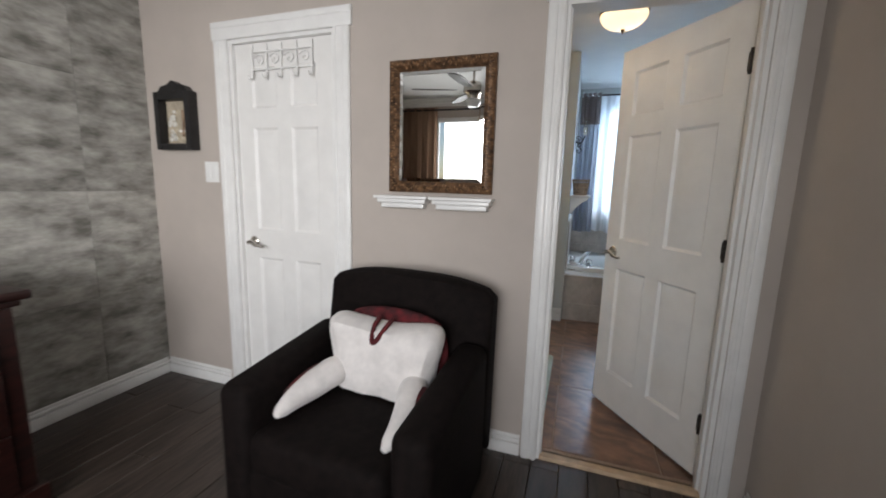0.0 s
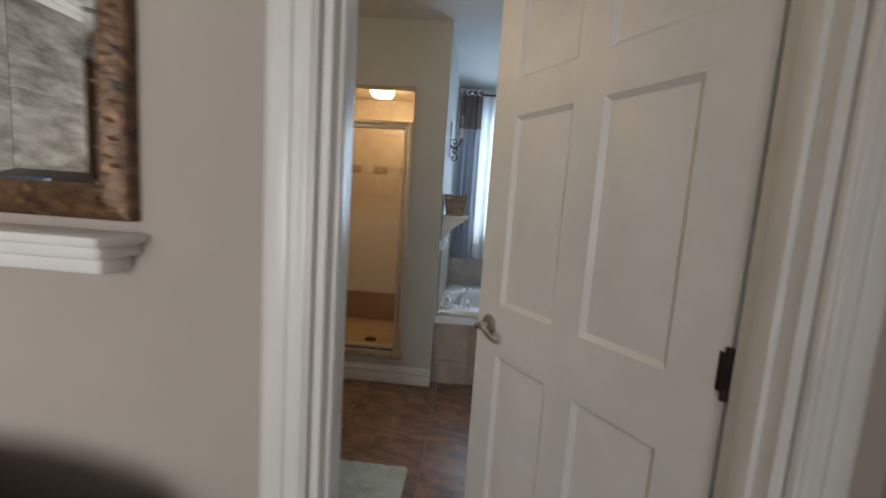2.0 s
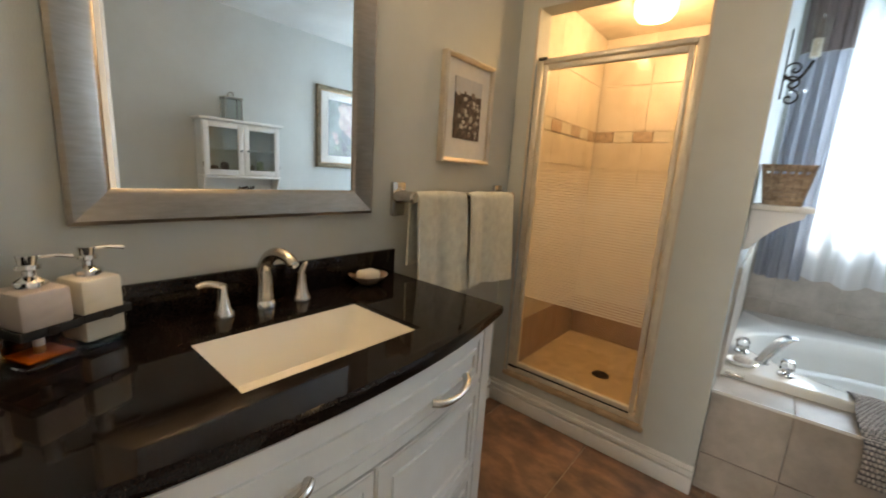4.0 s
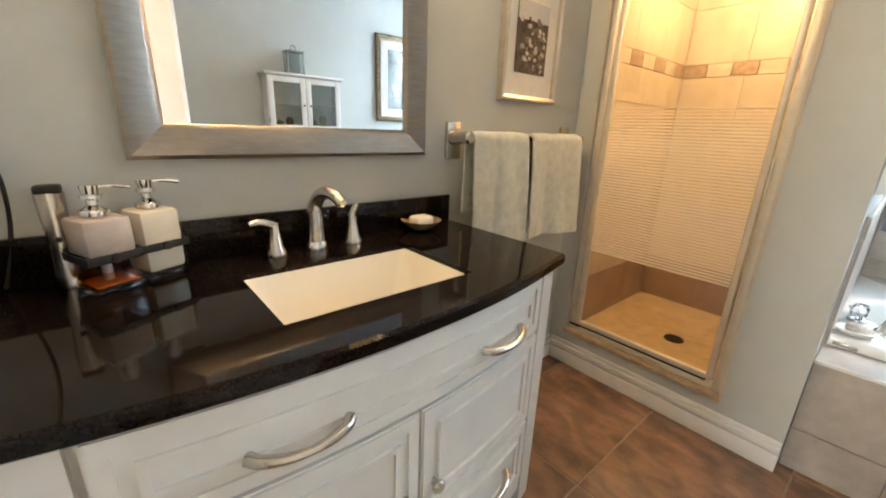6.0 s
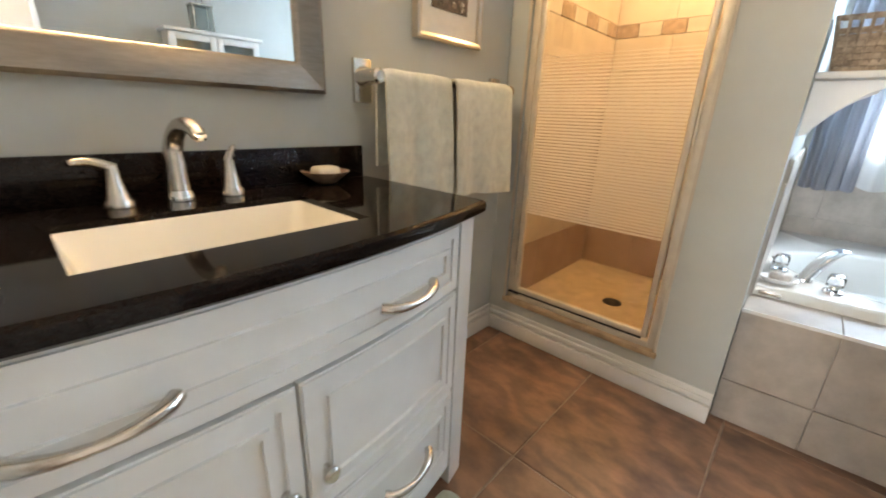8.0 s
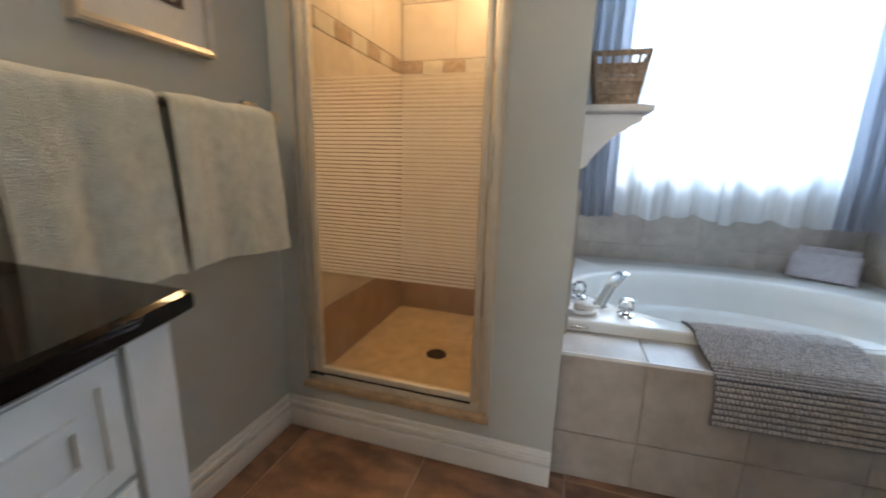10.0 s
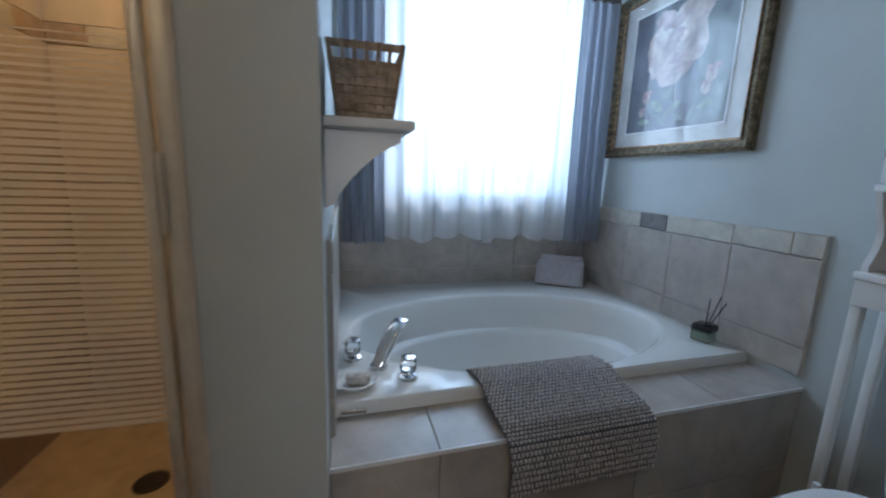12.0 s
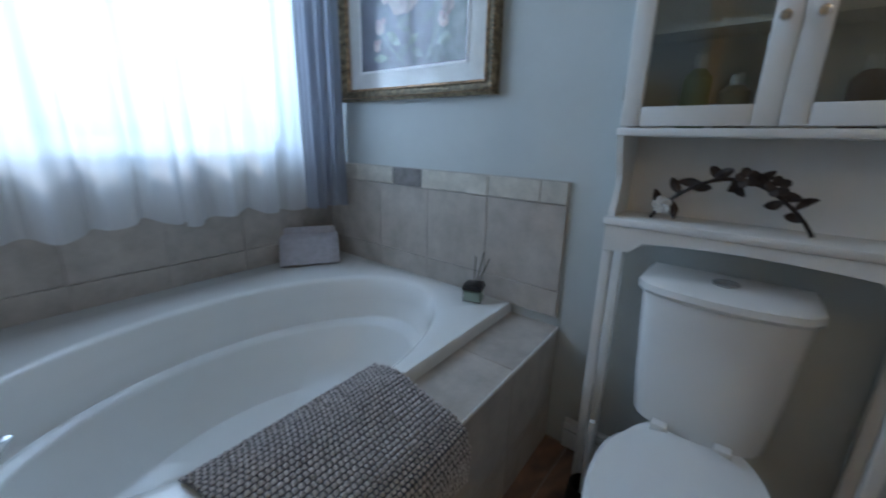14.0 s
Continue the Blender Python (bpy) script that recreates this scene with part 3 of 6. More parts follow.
def front(name, y0, y1, z0, z1):
    bm = bow_panel(y0, y1, z0, z1, 0.026, 0.046)
    f = part(name, bm, CABINET_PAINT, van)
    for d, out, w in ((0.004, 0.0205, 0.026), (0.050, 0.0185, 0.013)):
        bm = bmesh.new()
        for a in ((y0 + d, y1 - d, z0 + d, z0 + d + w), (y0 + d, y1 - d, z1 - d - w, z1 - d), (y0 + d, y0 + d + w, z0 + d + w, z1 - d - w), (y1 - d - w, y1 - d, z0 + d + w, z1 - d - w)):
            me = bow_panel(a[0], a[1], a[2], a[3], out, 0.028)
            tmp = bpy.data.meshes.new("t")
            me.to_mesh(tmp), me.free()
            bm.from_mesh(tmp)
            bpy.data.meshes.remove(tmp)
        part("moulding", bm, CABINET_PAINT, f)
    return f


dr = front("drawer_front", 2.812, 3.775, 0.672, 0.842)
lo = front("drawer_front", 2.812, 3.775, 0.135, 0.360)
d1, d2 = front("door", 2.812, 3.308, 0.370, 0.662), front("door", 3.314, 3.775, 0.370, 0.662)


def pull(parent, yc, z, w=0.165):
    pts = arc((-1, 1), 14, lambda u: (bow(yc + u * w / 2) + 0.030 * (1 - u * u) ** 0.6 - 0.018, yc + u * w / 2, z - 0.006 * (1 - u * u)))
    part("handle", tube(pts, 0.0085, 10, taper=[1.35 - 0.5 * (1 - abs(k - 7) / 7) for k in range(15)]), NICKEL, parent, "arched satin nickel pull")


pull(dr, 3.07, 0.737), pull(dr, 3.575, 0.735), pull(lo, 3.07, 0.255), pull(lo, 3.575, 0.255)
for par, y in ((d1, 3.272), (d2, 3.350)):
    k = part("knob", lathe([(0, 0), (0.009, 0), (0.008, 0.012), (0.016, 0.019), (0.017, 0.026), (0.012, 0.031), (0, 0.032)], 20, pose(bow(y) - 0.026, y, 0.455, 0, 90)), NICKEL, par, "round nickel knob")

# worktop with a cut-out for the basin
SX0, SX1, SY0, SY1 = -0.617, -0.328, 3.090, 3.547
top = thing("vanity_worktop", "polished black granite vanity worktop with backsplash", "worktop")


def worktop():
    bm = bmesh.new()
    n = 28
    ys = [2.660 + 1.225 * k / n for k in range(n + 1)]
    zs = ((0.850, 0.008), (0.856, 0.001), (0.868, 0.0), (0.879, 0.001), (0.885, 0.008))
    rings = []
    for z, d in zs:
        rings.append([bm.verts.new((bow(min(max(y, 2.68), 3.88)) - d, min(y, 3.885 - d), z)) for y in ys] + [bm.verts.new((-0.798, 3.885 - d, z)), bm.verts.new((-0.798, 2.660, z))])
    m = len(rings[0])
    for a, b in zip(rings, rings[1:]):
        for k in range(m):
            bm.faces.new((a[k], a[(k + 1) % m], b[(k + 1) % m], b[k]))
    hole = [bm.verts.new((x, y, 0.885)) for x, y in ((SX1, SY0), (SX1, SY1), (SX0, SY1), (SX0, SY0))]
    t = rings[-1]
    mid = lambda y: min(range(n + 1), key=lambda k: abs(ys[k] - y))
    i, j = mid(SY0), mid(SY1)
    bm.faces.new([*t[i:j + 1], hole[1], hole[0]])
    bm.faces.new([*t[j:n + 2], hole[2], hole[1]])
    bm.faces.new([t[n + 1], t[n + 2], hole[3], hole[2]])
    bm.faces.new([t[n + 2], *t[:i + 1], hole[0], hole[3]])
    low = [bm.verts.new((v.co.x, v.co.y, 0.852)) for v in hole]
    for k in range(4):
        bm.faces.new((hole[k], hole[(k + 1) % 4], low[(k + 1) % 4], low[k]))
    bmesh.ops.recalc_face_normals(bm, faces=bm.faces)
    return bm


part("slab", worktop(), GRANITE, top)
part("backsplash", Bx(-0.799, -0.779, 2.662, 3.862, 0.886, 0.986, 0.003), GRANITE, top)
part("side_splash", Bx(-0.778, -0.30, 2.636, 2.656, 0.886, 0.986, 0.003), GRANITE, top)


def basin():
    bm = bmesh.new()
    rings = []
    for d, z, r in ((-0.012, 0.872, 0.02), (0.0, 0.872, 0.02), (0.004, 0.865, 0.025), (0.022, 0.80, 0.04), (0.040, 0.755, 0.05), (0.075, 0.742, 0.05), (0.12, 0.738, 0.02)):
        x0, x1, y0, y1 = SX0 + d, SX1 - d, SY0 + d, SY1 - d
        ring = []
        for cx, cy, a0 in ((x1 - r, y1 - r, 0), (x0 + r, y1 - r, 90), (x0 + r, y0 + r, 180), (x1 - r, y0 + r, 270)):
            ring += [bm.verts.new((cx + r * math.cos(radians(a0 + 18 * k)), cy + r * math.sin(radians(a0 + 18 * k)), z)) for k in range(6)]
        rings.append(ring)
    for a, b in zip(rings, rings[1:]):
        for k in range(24):
            bm.faces.new((a[k], a[(k + 1) % 24], b[(k + 1) % 24], b[k]))
    bm.faces.new(rings[-1])
    bmesh.ops.recalc_face_normals(bm, faces=bm.faces)
    return bm


sink = thing("sink", "rectangular cream undermount sink set in black granite", "sink")
part("bowl", basin(), BASIN, sink)
part("drain", lathe([(0, 0.001), (0.022, 0.001), (0.024, 0.004), (0.016, 0.006), (0, 0.004)], 20, pose(-0.50, 3.32, 0.738)), CHROME, sink)
fau = thing("faucet", "satin nickel arched widespread bathroom faucet", "faucet")
fx, fy = -0.725, 3.318
part("base_ring", lathe([(0, 0), (0.030, 0), (0.030, 0.012), (0.026, 0.022), (0, 0.022)], 24, pose(fx, fy, 0.886)), CHROME, fau)
pts = [(fx, fy, 0.905), (fx, fy, 0.935), (fx + 0.001, fy + 0.001, 0.97)] + arc((0, 1), 14, lambda u: (fx + 0.070 - 0.070 * math.cos(u * 2.45), fy + 0.022 * u, 0.992 + 0.058 * math.sin(u * 2.45)))
part("spout", tube(pts, 0.0225, 18, taper=[1.12, 1.02, 0.93] + [0.88 - 0.016 * k for k in range(14)] + [0.60]), NICKEL, fau)
part("aerator", lathe([(0, 0), (0.011, 0), (0.011, 0.008), (0, 0.009)], 16, pose(*pts[-1], 0, 40)), CHROME, fau)
for y, s in ((fy - 0.112, -1), (fy + 0.110, 1)):
    h = part("handle_base", lathe([(0, 0), (0.028, 0), (0.028, 0.010), (0.021, 0.022), (0.014, 0.06), (0.012, 0.085), (0.0, 0.09)], 20, pose(fx + 0.005, y, 0.886)), NICKEL, fau)
    part("lever", tube(arc((0, 1), 8, lambda u, y=y, s=s: (fx + 0.005 + 0.010 * u, y + s * 0.062 * u * (1 if s < 0 else 0.25), 0.964 + 0.016 * math.sin(u * 2.2) + (0.022 * u if s > 0 else 0.0))), 0.0105, 10, taper=[1.1, 1.05, 1, 0.95, 0.9, 0.85, 0.8, 0.72, 0.6]), NICKEL, h)
dish = thing("soap_dish", "brown shell-shaped soap dish on the worktop", "soap dish")
part("dish", lathe([(0, 0.004), (0.02, 0.0), (0.03, 0.004), (0.060, 0.026), (0.066, 0.032), (0.060, 0.030), (0.03, 0.012), (0, 0.010)], 28, pose(-0.728, 3.690, 0.886) @ Matrix.Diagonal((1.05, 1.05, 1.15, 1))), SHELL, dish)
solid("soap_bar", Bx(-0.758, -0.700, 3.655, 3.728, 0.903, 0.936, 0.012, seg=3), SOAP, "cream bar of soap lying in a dish", "soap")


AMBER_SEE = pane("amber_soap_liquid", 0.06, (0.88, 0.52, 0.20))
SLEEVE = material("frosted_beige_sleeve", (0.50, 0.42, 0.37), 0.45, vary=0.08, scale=14)


def dispenser(at, full, label):
    """Square thick-walled bottle: heavy glass foot, clear walls, frosted sleeve above, strap and pump."""
    e = thing("soap_dispenser", label, "soap dispenser", "pump bottles beside the sink", at=at)
    bot = part("bottle", Bx(-0.0435, 0.0435, -0.0435, 0.0435, 0.0135, 0.152, 0.007, seg=3), CLEAR, e, "clear glass walls")
    bot.visible_shadow = False
    part("foot", Bx(-0.0435, 0.0435, -0.0435, 0.0435, 0, 0.013, 0.004), GLASS, e, "thick clear glass foot")
    if full:
        part("liquid", Bx(-0.039, 0.039, -0.039, 0.039, 0.016, 0.149, 0.009), CREAM_LOTION, e, "cream lotion")
    else:
        part("liquid", Bx(-0.039, 0.039, -0.039, 0.039, 0.015, 0.034, 0.003), AMBER_SEE, e, "amber liquid soap")
        part("sediment", Bx(-0.036, 0.036, -0.036, 0.036, 0.0155, 0.019, 0.001), AMBER, e)
        part("sleeve", Bx(-0.0405, 0.0405, -0.0405, 0.0405, 0.076, 0.149, 0.008), SLEEVE, e, "frosted beige upper half")
        part("dip_tube", tube([(0, 0, 0.02), (0, 0, 0.076)], 0.009, 10), CLOUDY, e)
    bm = bmesh.new()
    for a in ((-0.0465, 0.0465, -0.0475, -0.0436), (-0.0465, 0.0465, 0.0436, 0.0475), (-0.0475, -0.0436, -0.0436, 0.0436), (0.0436, 0.0475, -0.0436, 0.0436)):
        box(bm, *a, 0.064, 0.081, 0.0012)
    st_ = part("strap", bm, RUBBER, e, "black rubber strap")
    part("buckle", lathe([(0, 0), (0.010, 0), (0.009, 0.004), (0, 0.005)], 14, pose(0.0474, 0.0, 0.0725, 0, 90)), IRON, st_)
    p = part("pump", lathe([(0, 0), (0.024, 0), (0.024, 0.010), (0.015, 0.016), (0.010, 0.020), (0.010, 0.030), (0.018, 0.033), (0.018, 0.040), (0.014, 0.042), (0.016, 0.058), (0, 0.059)], 18, pose(0, 0, 0.1515)), CHROME, e, "chrome pump head")
    part("nozzle", tube([(0, 0, 0.205), (0.02, 0.03, 0.207), (0.033, 0.052, 0.203)], 0.0042, 8), CHROME, p)
    return e


dispenser(pose(-0.690, 2.868, 0.886, 0, 0, 24), False, "glass pump bottle with amber soap and black strap")
dispenser(pose(-0.735, 2.955, 0.886, 0, 0, 24), True, "square pump bottle of cream lotion with black strap")
tr = thing("trimmer", "silver electric trimmer with black head standing upright", "trimmer", at=pose(-0.745, 2.806, 0.8865, 0, -3, 0))
part("body", lathe([(0, 0), (0.020, 0), (0.022, 0.03), (0.018, 0.09), (0.022, 0.15), (0.023, 0.19), (0, 0.19)], 18), NICKEL, tr)
part("head", Bx(-0.024, 0.024, -0.02, 0.02, 0.188, 0.205, 0.005), RUBBER, tr)
part("button", lathe([(0, 0), (0.006, 0), (0.005, 0.004), (0, 0.004)], 12, pose(0.019, 0, 0.10, 0, 90)), RUBBER, tr)


cord = thing("power_cord", "thin black power cord hanging down the wall to the worktop", "cord")
part("cable", tube(arc((0, 1), 16, lambda u: (-0.792 + 0.012 * u, 2.70 + 0.045 * math.sin(u * 2.9), 1.30 - 0.41 * u)), 0.0035, 8), RUBBER, cord)


def mitred(y0, y1, z0, z1, w, x, prof, sx):
    """Four mitred frame bars on a wall of constant x; prof: (across 0..1, out) pairs; sx: the way out of the wall."""
    bars = []
    out = [(y0, z0), (y1, z0), (y1, z1), (y0, z1)]
    inn = [(y0 + w, z0 + w), (y1 - w, z0 + w), (y1 - w, z1 - w), (y0 + w, z1 - w)]
    for k in range(4):
        bm = bmesh.new()
        ends = []
        for q in (k, (k + 1) % 4):
            row = []
            for u, d in prof:
                row.append(bm.verts.new((x + sx * d, out[q][0] + (inn[q][0] - out[q][0]) * u, out[q][1] + (inn[q][1] - out[q][1]) * u)))
            ends.append(row)
        n = len(prof)
        for i in range(n):
            bm.faces.new((ends[0][i], ends[0][(i + 1) % n], ends[1][(i + 1) % n], ends[1][i]))
        bm.faces.new(ends[0]), bm.faces.new(ends[1][::-1])
        bmesh.ops.recalc_face_normals(bm, faces=bm.faces)
        bars.append(bm)
    return bars


mir = thing("wall_mirror", "large bathroom mirror in a wide brushed silver frame", "mirror")
for bm in mitred(2.935, 3.735, 1.133, 2.13, 0.078, -0.799, [(0, 0), (0, 0.028), (0.12, 0.034), (0.85, 0.022), (1.0, 0.012), (1.0, 0)], 1):
    part("frame_bar", bm, SILVER_FRAME, mir)
part("glass", Bx(-0.798, -0.791, 3.00, 3.67, 1.20, 2.06), MIRROR, mir, "clear mirror glass")

pic = thing("framed_photo", "pebble photograph in a slim champagne frame on the wall", "picture")
for bm in mitred(4.095, 4.442, 1.338, 1.778, 0.020, -0.799, [(0, 0), (0, 0.030), (0.4, 0.033), (1.0, 0.028), (1.0, 0)], 1):
    part("frame_bar", bm, material("champagne_frame", (0.62, 0.55, 0.46), 0.3, 0.7, vary=0.05, scale=20) if "champagne_frame" not in bpy.data.materials else bpy.data.materials["champagne_frame"], pic)
part("mat_board", Bx(-0.798, -0.785, 4.113, 4.424, 1.356, 1.760), WHITE_BOARD, pic)
ph = part("print", Bx(-0.7845, -0.782, 4.172, 4.362, 1.442, 1.694), PHOTO_DARK, pic)
part("sky", Bx(-0.7815, -0.7805, 4.172, 4.362, 1.63, 1.694), SKYPRINT, ph)
random.seed(5)
for k in range(90):
    r = random.uniform(0.006, 0.016)
    y, z = random.uniform(4.190, 4.345), random.uniform(1.455, 1.64)
    part("pebble", lathe([(0, 0.0012), (r, 0.0012), (r * 0.8, 0.002), (0, 0.0022)], 10, pose(-0.7823, y, z, 0, 90) @ Matrix.Diagonal((0.7, 1, 1, 1))), (PHOTO_LIGHT, PHOTO_MID, PHOTO_DARK)[k % 3], ph)

vl = thing("vanity_light", "nickel vanity light bar with three small glass shades", "wall light")
part("back_bar", Bx(-0.799, -0.775, 3.0, 3.68, 2.22, 2.30, 0.006), NICKEL, vl)
for y in (3.10, 3.34, 3.58):
    part("arm", tube([(-0.776, y, 2.26), (-0.70, y, 2.27), (-0.66, y, 2.285)], 0.008, 8), NICKEL, vl)
    s = part("shade", lathe([(0.015, 0.045), (0.03, 0.03), (0.045, -0.02), (0.052, -0.06), (0.049, -0.06), (0.042, -0.02), (0.027, 0.027), (0.013, 0.042)], 20, pose(-0.66, y, 2.25)), SHADE, vl)
    s.visible_shadow = False

# towel bar and towels
bar = thing("towel_bar", "satin nickel towel bar with square wall plates", "towel bar")
part("rod", tube([(-0.715, 3.875, 1.192), (-0.715, 4.575, 1.192)], 0.011, 12), NICKEL, bar)
for y in (3.875, 4.575):
    pl = part("wall_plate", prism([(y - 0.033, 1.115), (y + 0.033, 1.115), (y + 0.033, 1.245), (y - 0.033, 1.245)], -0.799, -0.781, "x", 0.005), NICKEL, bar)
    part("post", lathe([(0, 0), (0.031, 0), (0.029, 0.02), (0.021, 0.05), (0.023, 0.085), (0.017, 0.092), (0, 0.093)], 20, pose(-0.785, y, 1.192, 0, 90)), NICKEL, pl)


def towel(y0, y1, zf, zb, seed, label, band):
    e = thing("towel", label, "towel", "towels on the bar")
    rnd = random.Random(seed)
    ph1, ph2 = rnd.uniform(0, 6), rnd.uniform(0, 6)
    L1, L2, r = 1.187 - zf, 1.187 - zb, 0.019

    def f(u, v):
        y = y0 + (y1 - y0) * u
        s = v * (L1 + L2 + math.pi * r)
        w = 0.0
        if s < L2:
            x, z, w = -0.715 - r, zb + s, 1 - s / L2
        elif s < L2 + math.pi * r:
            a = (s - L2) / r
            x, z = -0.715 - r * math.cos(a), 1.189 + r * math.sin(a)
        else:
            d = s - L2 - math.pi * r
            x, z, w = -0.715 + r, 1.187 - d, d / L1
        fold = 0.015 * math.sin(7 * u + ph1 + 0.8 * w) + 0.008 * math.sin(15 * u + ph2 - 1.2 * w) + 0.006 * noise.noise((u * 4, w * 3, seed + 7.0)) + 0.0035 * noise.noise((u * 14, w * 11, seed + 3.0))
        x += (0.006 if band else 0.0) + (0.3 + 0.7 * w) * fold * (1 if s > L2 else 0.3) + 0.014 * w * (1 if s > L2 else -0.5)
        y += 0.010 * w * math.sin(ph1) + 0.012 * w * (u - 0.5)
        z += 0.008 * w * math.sin(4 * u + ph2) + 0.006 * noise.noise((u * 5, v * 5, seed)) - 0.05 * max(0.0, abs(u - 0.5) - 0.40) * (1 - w)
        return (max(x, -0.79), y, z)
    part("cloth", sheet(40, 70, f, 0.009), TOWEL, e)
    if band:
        def g(u, v):
            p = f(u, 1 - (0.06 + 0.07 * v) / (L1 + L2 + math.pi * r) - 0.0)
            return (p[0] + 0.0025, p[1], p[2])
        part("woven_band", sheet(30, 4, g, 0.003), TOWEL_BAND, e)
    return e


towel(3.890, 4.180, 0.778, 0.93, 1, "pale sage terry towel folded over the bar", False)
towel(4.206, 4.552, 0.782, 0.90, 4, "pale sage towel with woven band over the bar", True)

# bath mat
def mat_sheet(u, v):
    r = 0.06
    x, y = -0.275 + 0.515 * u, 2.845 + 0.925 * v
    return (x, y, 0.016 + 0.006 * noise.noise((x * 25, y * 25, 0)) - 0.012 * max(0, abs(u - 0.5) * 2 - 0.94) * 16 - 0.012 * max(0, abs(v - 0.5) * 2 - 0.97) * 30)


solid("bath_mat", sheet(60, 110, mat_sheet, 0.0), BATHMAT, "soft mint green bath mat on the tile floor", "bath mat")

# ---- shower ----
sh = thing("shower_door", "glass shower door with frosted stripes and metal frame", "shower door")
bm = bmesh.new()
for a in ((-0.699, -0.668, 0.205, 1.87), (-0.012, 0.019, 0.205, 1.87), (-0.668, -0.012, 0.205, 0.232), (-0.668, -0.012, 1.848, 1.87)):
    box(bm, a[0], a[1], 4.696, 4.738, a[2], a[3], 0.004)
part("outer_frame", bm, ALUMINIUM, sh, "pale metal frame")
leaf = bmesh.new()
for a in ((-0.660, -0.635, 0.245, 1.84), (-0.040, -0.018, 0.245, 1.84), (-0.635, -0.040, 0.245, 0.27), (-0.635, -0.040, 1.815, 1.84)):
    box(leaf, a[0], a[1], 4.690, 4.715, a[2], a[3], 0.004)
part("leaf_frame", leaf, ALUMINIUM, sh)
gp = part("glass_panel", Bx(-0.636, -0.039, 4.700, 4.705, 0.268, 1.817), DOOR_PANE, sh)
gp.visible_shadow = False
for k in range(52):
    z = 0.660 + 0.0132 * k
    st = part("stripe", Bx(-0.634, -0.041, 4.6975, 4.6995, z, z + (0.0092 if k < 40 else 0.0092 - 0.0006 * (k - 39))), FROST, gp)
    st.visible_shadow = False
part("pivot", Bx(-0.69, -0.645, 4.686, 4.70, 1.862, 1.876, 0.003), RUBBER, sh, "black pivot block")
part("pivot", Bx(-0.69, -0.63, 4.686, 4.70, 0.233, 0.243, 0.003), RUBBER, sh, "black pivot block")
# black strip filling the slit below the leaf, in place of its shadow
part("seal", Bx(-0.630, -0.040, 4.698, 4.712, 0.2325, 0.2445, 0.002), RUBBER, sh, "dark strip standing for the shadow gap under the glass")
part("latch", Bx(-0.014, -0.006, 4.685, 4.696, 1.02, 1.16, 0.002), ALUMINIUM, sh)
solid("shower_sill", Bx(-0.715, 0.035, 4.672, 4.81, 0.178, 0.204, 0.006), MARBLE_SILL, "tan marble sill under the shower door", "sill", "structure")
bm = bmesh.new()
for a in ((-0.712, -0.700, 0.204, 2.10), (0.020, 0.030, 0.204, 2.10)):
    box(bm, a[0], a[1], 4.681, 4.6845, a[2], a[3])
solid("trim_shower", bm, SHOWER_TILE, "thin beige edging around the shower opening", "trim", "structure")
pan = thing("shower_floor", "tan tiled shower floor with round drain", "shower floor", kind="structure")
part("pan", Bx(-0.80, 0.14, 4.80, 5.84, 0.0, 0.100), SHOWER_PAN, pan)
dn = part("drain", lathe([(0, 0.003), (0.020, 0.004), (0.048, 0.003), (0.052, 0.0), (0.052, -0.004), (0, -0.004)], 28, pose(-0.342, 5.255, 0.102)), IRON, pan, "dark metal drain grate")
for k in range(12):
    a = k * math.pi / 6
    part("slot", Bx(-0.005, 0.005, -0.012, 0.012, 0.0, 0.0015, m=pose(-0.342 + 0.03 * math.cos(a), 5.255 + 0.03 * math.sin(a), 0.1062, 0, 0, math.degrees(a) + 90)), RUBBER, dn)


def dome(name, x, y, z, r, h, label, mat, metal):
    e = thing(name, label, "ceiling light")
    part("canopy", lathe([(0, 0), (r * 1.04, 0), (r * 1.04, -0.012), (r * 0.96, -0.022), (0, -0.022)], 36, pose(x, y, z)), metal, e)
    s = part("shade", lathe([(r * math.cos(a), -0.02 - h * math.sin(a)) for a in [radians(9 * k) for k in range(11)]], 36, pose(x, y, z)), mat, e, "glowing frosted glass shade")
    s.visible_shadow = False
    part("finial", lathe([(0.0, 0.004), (0.014, 0.004), (0.014, -0.006), (0.006, -0.016), (0.007, -0.024), (0, -0.03)], 14, pose(x, y, z - h - 0.02)), metal, e)
    return e


dome("ceiling_light", 0.53, 3.92, 2.53, 0.155, 0.095, "lit alabaster bowl ceiling light with brass finial", SHADE, GILT)
sl = thing("shower_light", "lit round glass ceiling light in the shower", "ceiling light")
part("canopy", lathe([(0, 0), (0.115, 0), (0.115, -0.015), (0, -0.015)], 32, pose(-0.36, 5.33, 2.285)), WHITE_TRIM, sl)
s = part("shade", lathe([(0.10, -0.012), (0.108, -0.03), (0.105, -0.07), (0.085, -0.095), (0.04, -0.105), (0, -0.106)], 32, pose(-0.36, 5.33, 2.285)), SHADE_SHOWER, sl, "glowing ribbed glass shade")
s.visible_shadow = False

# ---- tub ----
tub = thing("bathtub", "white oval drop-in bathtub set in a tiled deck", "bathtub")


